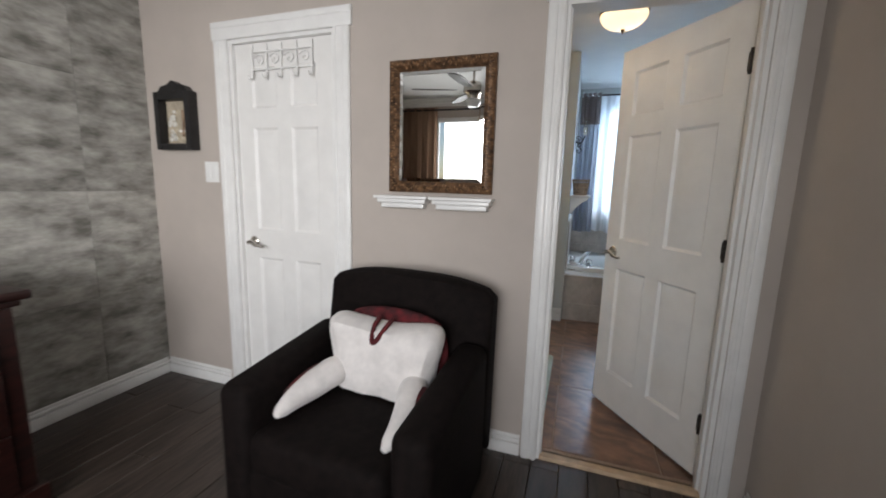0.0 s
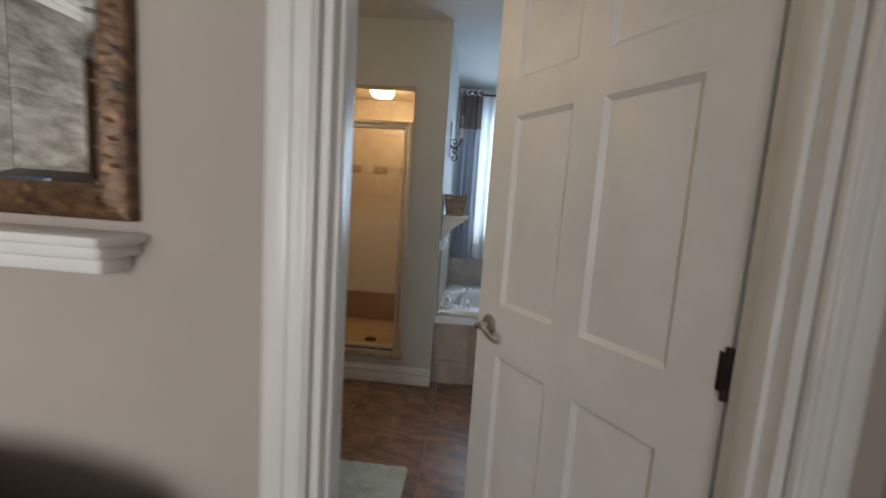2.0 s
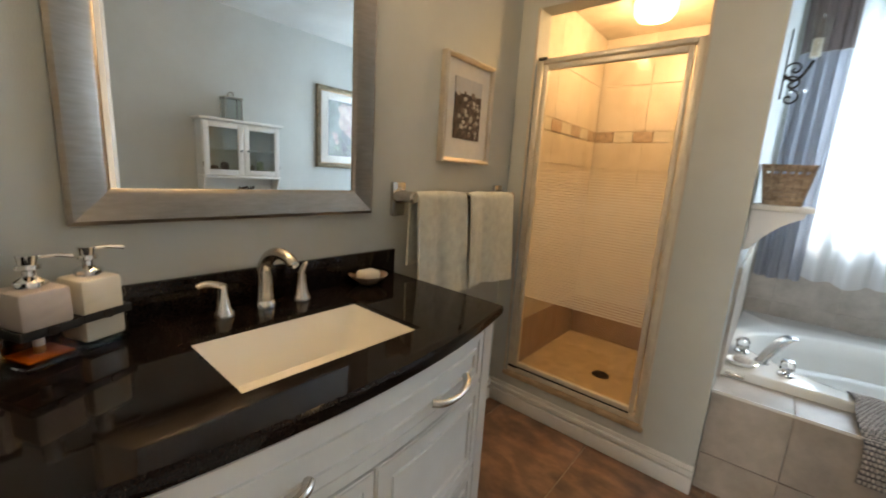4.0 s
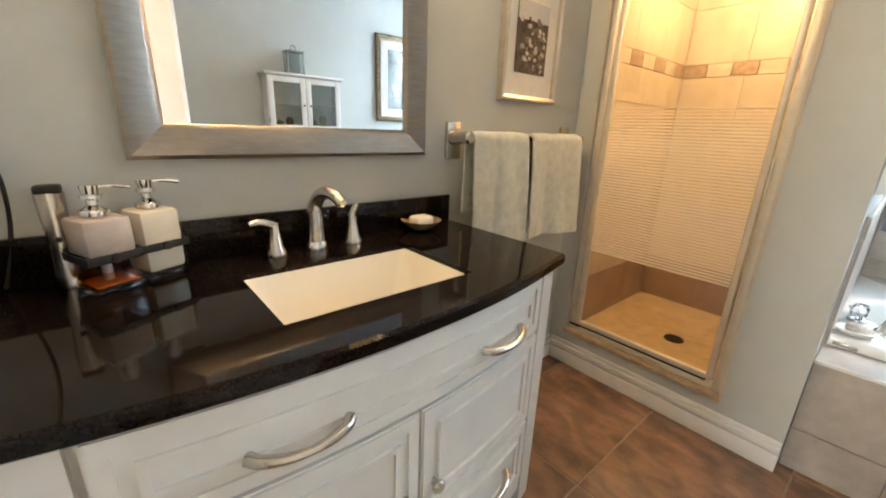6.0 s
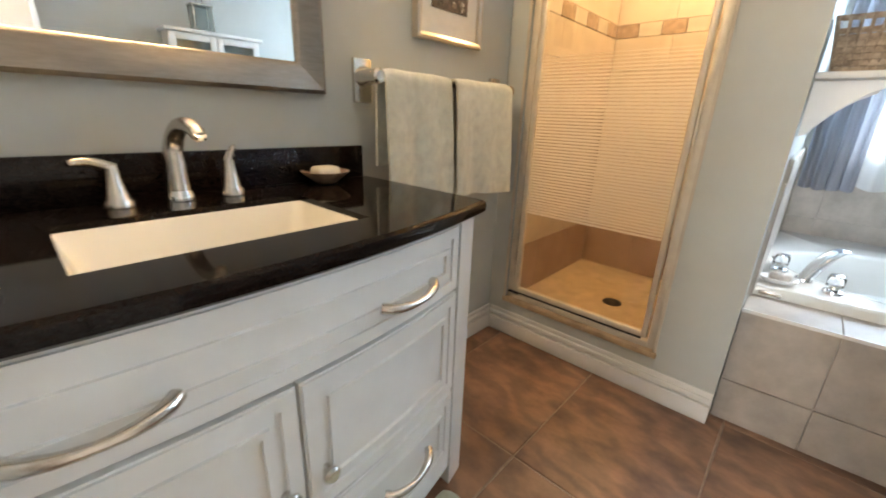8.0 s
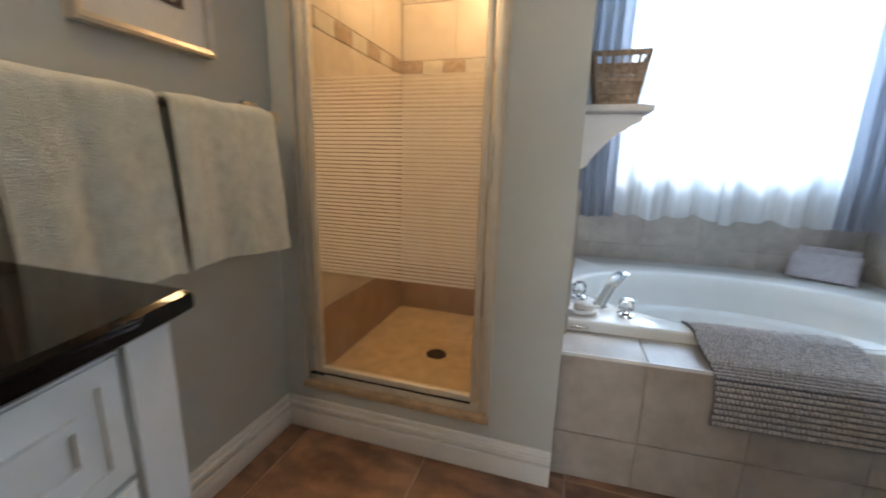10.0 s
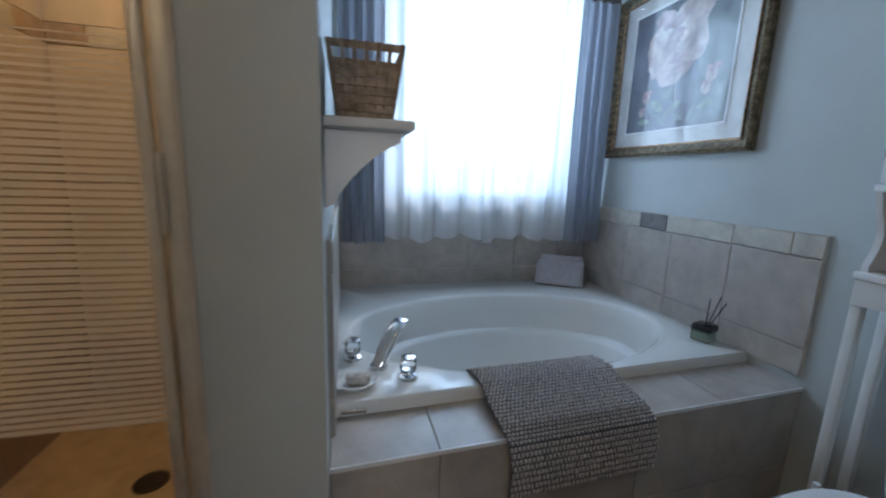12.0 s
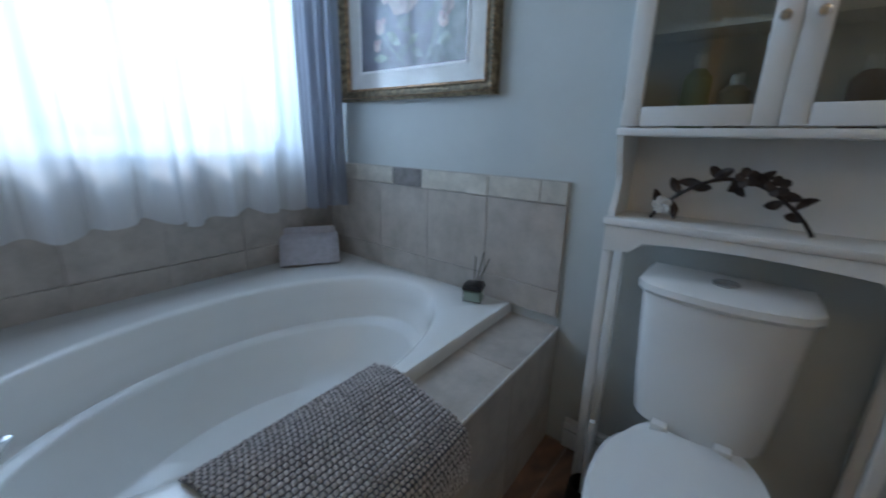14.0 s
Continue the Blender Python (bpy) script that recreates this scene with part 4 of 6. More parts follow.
def tub_mesh():
    bm = bmesh.new()
    cx, cy, n = 1.0, 5.435, 72
    X0, X1, Y0, Y1 = 0.252, 1.798, 4.935, 6.118

    def rect(a, d):
        c, s = math.cos(a), math.sin(a)
        t = min(((X1 - d - cx) / c if c > 1e-9 else 9e9), ((X0 + d - cx) / c if c < -1e-9 else 9e9), ((Y1 - d - cy) / s if s > 1e-9 else 9e9), ((Y0 + d - cy) / s if s < -1e-9 else 9e9))
        return cx + t * c, cy + t * s
    angs = sorted([2 * math.pi * k / n for k in range(n)] + [math.atan2(y - cy, x - cx) % (2 * math.pi) for x in (X0, X1) for y in (Y0, Y1)])
    rings = []
    for d, z in ((0.0, 0.468), (0.0, 0.498), (0.004, 0.506), (0.010, 0.510)):
        rings.append([bm.verts.new((*rect(a, d), z)) for a in angs])
    for ax, ay, z, sh in ((0.725, 0.445, 0.510, 0), (0.705, 0.425, 0.507, 0), (0.690, 0.410, 0.495, 0), (0.668, 0.392, 0.42, 0), (0.650, 0.378, 0.345, 0), (0.640, 0.371, 0.334, 0), (0.600, 0.345, 0.326, 0), (0.585, 0.336, 0.314, 0), (0.52, 0.30, 0.18, 0), (0.42, 0.24, 0.12, 0), (0.2, 0.1, 0.11, 0)):
        ring = []
        for a in angs:
            x, y = rect(a, 0)
            th = math.atan2((y - cy) / 0.6, (x - cx) / 0.77)
            ring.append(bm.verts.new((cx + ax * math.cos(th), cy + ay * math.sin(th), z)))
        rings.append(ring)
    m = len(angs)
    for a, b in zip(rings, rings[1:]):
        for k in range(m):
            bm.faces.new((a[k], a[(k + 1) % m], b[(k + 1) % m], b[k]))
    bm.faces.new(rings[-1])
    bmesh.ops.recalc_face_normals(bm, faces=bm.faces)
    return bm


def skew(bm):
    """The deck's front runs slightly off square: follow it near the front edge."""
    for v in bm.verts:
        if v.co.y < 5.0:
            v.co.y += 0.042 * (v.co.x - 0.25) * min(1.0, (5.0 - v.co.y) / 0.06)
    return bm


part("shell", skew(tub_mesh()), ACRYLIC, tub)
part("maker_plate", Bx(0.275, 0.345, 4.931, 4.9345, 0.478, 0.490, 0.001), NICKEL, tub)
tf = thing("tub_faucet", "chrome roman tub spout with two crystal knobs", "faucet")
sx, sy = 0.395, 5.125
dx, dy = 0.72, 0.69
part("spout_base", lathe([(0, 0), (0.030, 0), (0.028, 0.012), (0, 0.014)], 20, pose(sx, sy, 0.511)), CHROME, tf)


def broad_spout():
    """Broad flat-topped spout: wide oval sections along an arch, ending in a slanted lip."""
    bm = bmesh.new()
    rings, n, steps = [], 20, 14
    for k in range(steps + 1):
        u = k / steps
        p = Vector((sx + dx * 0.125 * u ** 1.15, sy + dy * 0.125 * u ** 1.15, 0.513 + 0.128 * math.sin(u * 1.45)))
        q = Vector((dx * 0.125 * 1.15 * max(u, 0.05) ** 0.15, dy * 0.125 * 1.15 * max(u, 0.05) ** 0.15, 0.1856 * math.cos(u * 1.45))).normalized()
        side = Vector((-dy, dx, 0)).normalized()
        up = side.cross(q)
        wide, thick = 0.024 + 0.006 * math.sin(u * 2.4), 0.023 * (1 - u) ** 0.8 + 0.006
        rings.append([bm.verts.new(p + side * wide * math.cos(2 * math.pi * j / n) + up * thick * math.sin(2 * math.pi * j / n) * (1.0 if math.sin(2 * math.pi * j / n) > 0 else 0.75)) for j in range(n)])
    for a, b in zip(rings, rings[1:]):
        for j in range(n):
            bm.faces.new((a[j], a[(j + 1) % n], b[(j + 1) % n], b[j]))
    bm.faces.new(rings[0][::-1]), bm.faces.new(rings[-1])
    bmesh.ops.recalc_face_normals(bm, faces=bm.faces)
    return bm


part("spout", broad_spout(), CHROME, tf)
part("diverter", lathe([(0, 0), (0.008, 0), (0.007, 0.03), (0.013, 0.034), (0.013, 0.042), (0, 0.046)], 14, pose(0.292, 5.255, 0.511, 0, 0, 0)), CHROME, tf)
for x, y in ((0.315, 5.205), (0.480, 5.045)):
    kb = part("knob_base", lathe([(0, 0), (0.032, 0), (0.030, 0.01), (0.018, 0.016), (0.014, 0.03), (0, 0.03)], 20, pose(x, y, 0.511)), CHROME, tf)
    part("crystal_knob", lathe([(0, 0), (0.019, 0), (0.026, 0.005), (0.026, 0.036), (0.022, 0.041), (0.0, 0.042)], 12, pose(x, y, 0.534)), GLASS, kb, "clear faceted knob")
    part("knob_cap", lathe([(0, 0), (0.023, 0), (0.022, 0.005), (0.010, 0.008), (0, 0.008)], 20, pose(x, y, 0.5765)), CHROME, kb)
sd = thing("tub_soap_dish", "white ceramic soap dish on the tub rim", "soap dish", at=pose(0.325, 5.015, 0.511, 0, 0, 20))
part("dish", lathe([(0, 0.004), (0.035, 0.0), (0.052, 0.006), (0.066, 0.022), (0.062, 0.024), (0.046, 0.011), (0, 0.009)], 24, Matrix.Diagonal((1, 0.72, 1, 1))), PORCELAIN, sd)
solid("tub_soap", Bx(0.29, 0.36, 4.995, 5.038, 0.523, 0.552, 0.012, seg=3), material("brown_white_soap", (0.50, 0.42, 0.36), 0.5, vary=0.3, scale=22, second=(0.78, 0.73, 0.68)), "brown and cream soap bar in a dish", "soap")
pil = thing("bath_pillow", "lilac-grey terry bath pillow leaning in the tub corner", "pillow", at=pose(1.535, 5.955, 0.512, 0, 0, -32))


def cushion(w, d, h, lean):
    def f(u, v):
        a, b = u * 2 - 1, v * 2 - 1
        th = h * max(0.0, (1 - a ** 6) * (1 - b ** 6)) ** 0.5
        return a, b, th
    bm = bmesh.new()
    for s in (1, -1):
        sheet(16, 12, lambda u, v: (lambda a, b, th: (a * w / 2, s * th + lean * (b + 1) * d / 2, (b + 1) / 2 * d))(*f(u, v)), bm=bm)
    bmesh.ops.remove_doubles(bm, verts=bm.verts, dist=0.0005)
    bmesh.ops.recalc_face_normals(bm, faces=bm.faces)
    return bm


part("cover", cushion(0.28, 0.135, 0.035, 0.85), PILLOW_TERRY, pil)
part("flap", Bx(-0.13, 0.13, 0.105, 0.128, 0.10, 0.165, 0.01), PILLOW_TERRY, pil)
df = thing("reed_diffuser", "square glass reed diffuser on the tub corner", "diffuser", at=pose(1.715, 5.125, 0.511, 0, 0, 20))
part("bottle", Bx(-0.036, 0.036, -0.036, 0.036, 0, 0.070, 0.006), GLASS, df)
part("label_band", Bx(-0.0365, 0.0365, -0.0365, 0.0365, 0.048, 0.060), RUBBER, df)
part("oil", Bx(-0.031, 0.031, -0.031, 0.031, 0.006, 0.040), material("green_oil", (0.42, 0.52, 0.42), 0.2), df)
for k, (ax, ay) in enumerate(((0.03, -0.05), (0.01, 0.0), (0.045, -0.025))):
    part("reed", tube([(0, 0, 0.03), (ax, ay, 0.165 + 0.01 * k)], 0.0022, 6), IRON, df)

# woven mat over the rim
def drape_mat(u, v):
    x0, x1 = 0.672 + 0.03 * v, 1.150 + 0.022 * v
    x = x0 + (x1 - x0) * u + 0.006 * math.sin(9 * v)
    path = ((5.030, 0.516), (4.980, 0.524), (4.928, 0.524), (4.875, 0.512), (4.818, 0.500), (4.764, 0.488), (4.730, 0.460), (4.717, 0.390), (4.724, 0.300))
    s = v * (len(path) - 1)
    i = min(int(s), len(path) - 2)
    t = s - i
    y, z = path[i][0] + (path[i + 1][0] - path[i][0]) * t, path[i][1] + (path[i + 1][1] - path[i][1]) * t
    return x, y + 0.042 * (x - 0.25), z


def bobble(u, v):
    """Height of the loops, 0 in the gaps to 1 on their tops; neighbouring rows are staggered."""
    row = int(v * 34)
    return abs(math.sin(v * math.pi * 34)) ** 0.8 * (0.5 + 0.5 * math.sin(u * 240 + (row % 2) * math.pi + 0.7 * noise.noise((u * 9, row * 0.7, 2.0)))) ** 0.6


def knobbly(u, v):
    x, y, z = drape_mat(u, v)
    r = 0.0105 * bobble(u, v) * (0.85 + 0.3 * noise.noise((u * 40, v * 34, 5.0)))
    k = min(1.0, max(0.0, (v - 0.62) / 0.26))
    k = k * k * (3 - 2 * k)
    return (x, y - r * (0.2 + 0.8 * k), z + r * (1 - k))


tm = thing("tub_mat", "grey knobbly woven mat draped over the tub edge", "bath mat")
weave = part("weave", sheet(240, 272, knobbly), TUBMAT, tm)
# faces low between the loops take the darker, painted-in shade
weave.data.materials.append(TUBMAT_GAP_SHADE)
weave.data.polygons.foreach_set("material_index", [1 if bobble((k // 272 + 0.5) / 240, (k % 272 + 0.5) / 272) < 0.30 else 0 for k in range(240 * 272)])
part("backing", sheet(20, 40, lambda u, v: (lambda p: (p[0], p[1] + (0.003 if v > 0.76 else 0.0), p[2] - (0.0 if v > 0.76 else 0.003)))(drape_mat(u, v)), 0.004), material("blue_grey_binding", (0.10, 0.11, 0.14), 0.9), tm)

# shelf, brackets and basket on the partition
shf = thing("wall_shelf", "white wooden wall shelf on curved brackets", "shelf")
part("board", Bx(0.251, 0.437, 4.755, 5.12, 1.226, 1.247, 0.006), WHITE_TRIM, shf)
prof = [(0.252, 1.225), (0.415, 1.225), (0.412, 1.205)] + [(0.405 - 0.125 * (k / 10), 1.20 - 0.045 * math.sin(k / 10 * 1.2) - 0.07 * (k / 10) ** 2.2) for k in range(11)] + [(0.272, 1.07), (0.252, 1.06)]
for y in (4.80, 5.04):
    part("bracket", prism(prof, y, y + 0.035, "y"), WHITE_TRIM, shf)
bas = thing("basket", "tan woven square basket on the shelf", "basket")
bx, by, bz = 0.338, 4.90, 1.248
for k in range(9):
    if k == 7:
        continue
    z, t = 0.017 * k, k / 9
    hx, hy = 0.056 + 0.022 * t, 0.085 + 0.022 * t
    bm = bmesh.new()
    for a in ((-hx, hx, -hy - 0.004, -hy), (-hx, hx, hy, hy + 0.004), (-hx - 0.004, -hx, -hy, hy), (hx, hx + 0.004, -hy, hy)):
        box(bm, bx + a[0], bx + a[1], by + a[2], by + a[3], bz + z, bz + z + 0.0155, 0.0015)
    part("band", bm, BASKET, bas)
for s in range(7):
    for sy in (-1, 1):
        u = -1 + s / 3
        part("stake", tube([(bx + 0.053 * u, by + sy * 0.084, bz), (bx + 0.075 * u, by + sy * 0.108, bz + 0.152)], 0.0042, 6), BASKET, bas)
        part("stake", tube([(bx + sy * 0.055, by + 0.08 * u, bz), (bx + sy * 0.078, by + 0.103 * u, bz + 0.152)], 0.0042, 6), BASKET, bas)
part("base", Bx(bx - 0.055, bx + 0.055, by - 0.083, by + 0.083, bz, bz + 0.008), BASKET, bas)
# candle sconce
sc = thing("wall_sconce", "wrought iron wall sconce with a glass candle cup", "sconce")
part("back_plate", Bx(0.250, 0.256, 5.14, 5.18, 1.70, 1.98, 0.003), IRON, sc)
part("arm", tube(arc((0, 1), 14, lambda u: (0.254 + 0.085 * u, 5.16, 1.80 - 0.05 * math.sin(u * 3.1) + 0.05 * u)), 0.006, 8), IRON, sc)
for k in range(3):
    part("scroll", tube(arc((0, 8), 16, lambda a, k=k: (0.262 + 0.022 + 0.0045 * a * math.cos(a + k), 5.16 + 0.006 * (k - 1), 1.70 + 0.06 * k + 0.0045 * a * math.sin(a + k))), 0.0045, 6), IRON, sc)
for k in range(3):
    part("drop", lathe([(0, 0), (0.007, 0.012), (0.003, 0.024), (0, 0.026)], 10, pose(0.285 + 0.025 * k, 5.16, 1.715 - 0.012 * (k % 2))), GLASS, sc)
part("cup", lathe([(0.0, 0), (0.022, 0.0), (0.030, 0.03), (0.030, 0.11), (0.040, 0.165), (0.0375, 0.165), (0.027, 0.11), (0.027, 0.032), (0, 0.004)], 24, pose(0.339, 5.16, 1.855)), DOOR_PANE, sc, "clear glass candle cup")
part("candle", lathe([(0, 0), (0.018, 0), (0.018, 0.07), (0, 0.072)], 16, pose(0.339, 5.16, 1.862)), SOAP, sc)

# ---- curtains ----
def folds(x0, x1, z0, z1, y, n, amp, seed, hem=0.0, gather=0.0):
    def f(u, v):
        x = x0 + (x1 - x0) * u
        z = z0 + (z1 - z0) * v
        w = amp * (1.0 - 0.55 * v)
        a = math.sin(2 * math.pi * n * u + seed + 0.6 * math.sin(3 * v)) + 0.35 * math.sin(2 * math.pi * n * 2.3 * u + 2 * seed)
        return (x + 0.35 * w * math.cos(2 * math.pi * n * u + seed), y + w * a, z + hem * (1 - v) * (0.6 * math.sin(2 * math.pi * n * u + seed) + math.sin(9 * u + seed)))
    return sheet(int(28 * n), 24, f)


rod = thing("curtain_rod", "dark slim curtain rod above the bathroom window", "curtain rod")
part("rod", tube([(0.262, 6.00, 2.425), (1.79, 6.00, 2.425)], 0.010, 12), IRON, rod)
for x in (0.40, 1.07, 1.70):
    part("bracket", Bx(x - 0.01, x + 0.01, 6.0, 6.118, 2.41, 2.422, 0.002), IRON, rod)
sheer = thing("sheer_curtain", "bright white sheer curtain hanging over the window", "curtain")
part("cloth", folds(0.47, 1.08, 0.795, 2.44, 6.015, 4, 0.026, 1.3, 0.014), SHEER, sheer)
part("cloth", folds(1.06, 1.58, 0.790, 2.44, 6.020, 3.4, 0.026, 4.1, 0.014), SHEER, sheer)
for nm, x0, x1, sd_ in (("left", 0.268, 0.49, 0.4), ("right", 1.555, 1.78, 2.2)):
    c = thing("curtain", "blue-grey satin drape beside the sheer curtain", "curtain", "drapes at the bathroom window")
    part("cloth", folds(x0, x1, 0.785, 2.08, 5.965, 4, 0.026, sd_, 0.004), GREY_DRAPE, c)
    part("top_band", folds(x0, x1, 2.082, 2.45, 5.965, 4, 0.020, sd_), DRAPE_BAND, c, "brown band at the top")
    for k in range(4):
        part("grommet", lathe([(0.020, -0.003), (0.030, -0.003), (0.030, 0.003), (0.020, 0.003), (0.020, -0.003)], 18, pose(x0 + 0.03 + k * (x1 - x0 - 0.06) / 3, 5.945, 2.425, 90, 0, 40)), CHROME, c)

# ---- painting ----
pnt = thing("painting", "framed flower painting in an antique gilt frame", "painting")
PY0, PY1, PZ0, PZ1 = 5.112, 5.965, 1.270, 2.085
for bm in mitred(PY0, PY1, PZ0, PZ1, 0.052, 1.799, [(0, 0), (0, 0.030), (0.25, 0.036), (0.5, 0.024), (0.8, 0.020), (1.0, 0.012), (1.0, 0)], -1):
    part("frame_bar", bm, GILT, pnt)
for bm in mitred(PY0 + 0.045, PY1 - 0.045, PZ0 + 0.045, PZ1 - 0.045, 0.008, 1.799, [(0, 0), (0, 0.026), (1.0, 0.022), (1.0, 0)], -1):
    part("gold_lip", bm, BRONZE_LIGHT, pnt)
part("mat_board", Bx(1.788, 1.798, PY0 + 0.05, PY1 - 0.05, PZ0 + 0.05, PZ1 - 0.05), MAT_BOARD, pnt)
for bm in mitred(PY0 + 0.13, PY1 - 0.13, PZ0 + 0.115, PZ1 - 0.115, 0.012, 1.790, [(0, 0), (0, 0.008), (1.0, 0.004), (1.0, 0)], -1):
    part("inner_fillet", bm, WHITE_BOARD, pnt)
for y_a, z_a, y_b, z_b, n_ in ((PY0 + 0.014, PZ0 + 0.014, PY1 - 0.014, PZ0 + 0.014, 60), (PY0 + 0.014, PZ0 + 0.014, PY0 + 0.014, PZ1 - 0.014, 55)):
    pieces("bead", lambda: lathe([(0, -0.004), (0.005, 0.0), (0, 0.004)], 8), BRONZE_LIGHT, pnt, [pose(1.764, y_a + (y_b - y_a) * (k + 0.5) / n_, z_a + (z_b - z_a) * (k + 0.5) / n_) for k in range(n_)])
cv = part("canvas", Bx(1.785, 1.7875, PY0 + 0.14, PY1 - 0.14, PZ0 + 0.125, PZ1 - 0.125), PRINT, pnt)


BLOOM_DEEP = material("rosy_peach_bloom", (0.34, 0.20, 0.19), 0.6, vary=0.2, scale=20, second=(0.52, 0.36, 0.33))
GROUND_GREEN = material("hazy_green_ground", (0.10, 0.125, 0.115), 0.6, vary=0.35, scale=9, second=(0.22, 0.26, 0.23))


def petal(y, z, r, rot, sq, k, tip=0.0, wob=0.10):
    """Thin painted shape with an uneven edge; tip above 0 draws it to a point."""
    bm = bmesh.new()
    n = 26
    m = pose(1.7845 - 0.00022 * k, y, z, 0, -90) @ pose(0, 0, 0, 0, 0, rot)
    out = []
    for j in range(n):
        a = 2 * math.pi * j / n
        q = r * (1 + wob * noise.noise((math.cos(a) * 1.6 + k, math.sin(a) * 1.6, rot * 0.1)))
        px, py = q * math.cos(a), q * sq * math.sin(a) * (1 - tip * abs(math.cos(a)) ** 2)
        out.append((px, py))
    lo_, hi_ = [bm.verts.new(m @ Vector((a, b, 0.0))) for a, b in out], [bm.verts.new(m @ Vector((a * 0.96, b * 0.96, 0.0003))) for a, b in out]
    bm.faces.new(hi_)
    for j in range(n):
        bm.faces.new((lo_[j], lo_[(j + 1) % n], hi_[(j + 1) % n], hi_[j]))
    bmesh.ops.recalc_face_normals(bm, faces=bm.faces)
    return bm


part("painted_ground", Bx(1.7842, 1.7849, PY0 + 0.145, PY0 + 0.30, PZ0 + 0.13, PZ1 - 0.13), GROUND_GREEN, cv)
random.seed(9)
pc_y, pc_z = 5.545, 1.775
for k in range(22):
    a = k * 2.4
    d = 0.120 * (1 - k / 24) ** 0.8
    part("petal", petal(pc_y + d * math.cos(a), pc_z + 1.1 * d * math.sin(a), 0.098 - 0.0032 * k, math.degrees(a), 0.70, k + 2, 0.0, 0.35), BLOOM_DEEP if k % 4 == 3 else BLOOM, cv)
for cy_, cz_, r in ((5.335, 1.60, 0.030), (5.355, 1.545, 0.024), (5.70, 1.56, 0.026), (5.72, 1.49, 0.020)):
    for k in range(5):
        a = k * 2.4
        part("bud", petal(cy_ + 0.55 * r * math.cos(a), cz_ + 0.7 * r * math.sin(a), r * (1 - 0.1 * k), math.degrees(a), 0.6, k + 4, 0.0, 0.4), BLOOM_DEEP if k % 2 else BLOOM, cv)
for k in range(12):
    part("painted_leaf", petal(random.uniform(5.30, 5.76), random.uniform(1.43, 1.60), random.uniform(0.03, 0.06), random.uniform(40, 140), 0.42, k * 0.2 + 1, 0.75, 0.2), LEAFPRINT if k % 3 == 0 else GROUND_GREEN, cv)
for y0_, z0_, y1_, z1_ in ((5.54, 1.66, 5.50, 1.41), (5.34, 1.58, 5.44, 1.41), (5.70, 1.54, 5.56, 1.41)):
    part("painted_stem", tube([(1.7842, y0_, z0_), (1.7842, (y0_ + y1_) / 2 + 0.012, (z0_ + z1_) / 2), (1.7842, y1_, z1_)], 0.0022, 6), LEAFPRINT, cv)
part("cover_glass", Bx(1.778, 1.779, PY0 + 0.05, PY1 - 0.05, PZ0 + 0.05, PZ1 - 0.05), pane("picture_glass", 0.05), pnt).visible_shadow = False

# ---- over-toilet cabinet ----
et = thing("over_toilet_cabinet", "white over-toilet cabinet with two glass doors", "cabinet")
EY0, EY1, EX0, EX1 = 4.010, 4.645, 1.632, 1.790
part("top", Bx(EX0 - 0.025, EX1 + 0.006, EY0 - 0.025, EY1 + 0.025, 1.592, 1.614, 0.006), CABINET_PAINT, et)
bm = bmesh.new()
box(bm, EX0 + 0.02, EX1, EY0, EY0 + 0.016, 1.155, 1.592), box(bm, EX0 + 0.02, EX1, EY1 - 0.016, EY1, 1.155, 1.592)
box(bm, EX1 - 0.008, EX1, EY0 + 0.016, EY1 - 0.016, 1.155, 1.592)
part("carcass", bm, CABINET_PAINT, et)
part("bottom_board", Bx(EX0 - 0.004, EX1, EY0 - 0.004, EY1 + 0.004, 1.134, 1.154, 0.004), CABINET_PAINT, et)
part("inner_shelf", Bx(EX0 + 0.03, EX1 - 0.01, EY0 + 0.018, EY1 - 0.018, 1.37, 1.384), CABINET_PAINT, et)
ym = (EY0 + EY1) / 2
for y0, y1, yk in ((EY0 + 0.002, ym - 0.001, ym - 0.028), (ym + 0.001, EY1 - 0.002, ym + 0.028)):
    bm = bmesh.new()
    w = 0.046
    box(bm, EX0, EX0 + 0.018, y0, y0 + w, 1.158, 1.588, 0.003), box(bm, EX0, EX0 + 0.018, y1 - w, y1, 1.158, 1.588, 0.003)
    box(bm, EX0, EX0 + 0.018, y0 + w, y1 - w, 1.158, 1.158 + w, 0.003), box(bm, EX0, EX0 + 0.018, y0 + w, y1 - w, 1.588 - w, 1.588, 0.003)
    dd = part("door", bm, CABINET_PAINT, et)
    part("pane", Bx(EX0 + 0.008, EX0 + 0.011, y0 + w - 0.002, y1 - w + 0.002, 1.202, 1.544), DIM_PANE, dd)
    part("knob", lathe([(0, 0), (0.006, 0), (0.005, 0.014), (0.011, 0.018), (0.010, 0.026), (0, 0.028)], 16, pose(EX0, yk, 1.365, 0, -90)), CHROME, dd)
    part("hinge", Bx(EX0 + 0.004, EX0 + 0.016, (y0 - 0.003) if y0 < 4.2 else y1, y0 if y0 < 4.2 else y1 + 0.003, 1.22, 1.26), NICKEL, dd)
part("lower_shelf", Bx(EX0 - 0.006, EX1, EY0 - 0.006, EY1 + 0.006, 0.900, 0.922, 0.005), CABINET_PAINT, et)
part("back_panel", Bx(EX1 - 0.006, EX1, EY0 + 0.016, EY1 - 0.016, 0.922, 1.134), CABINET_PAINT, et)
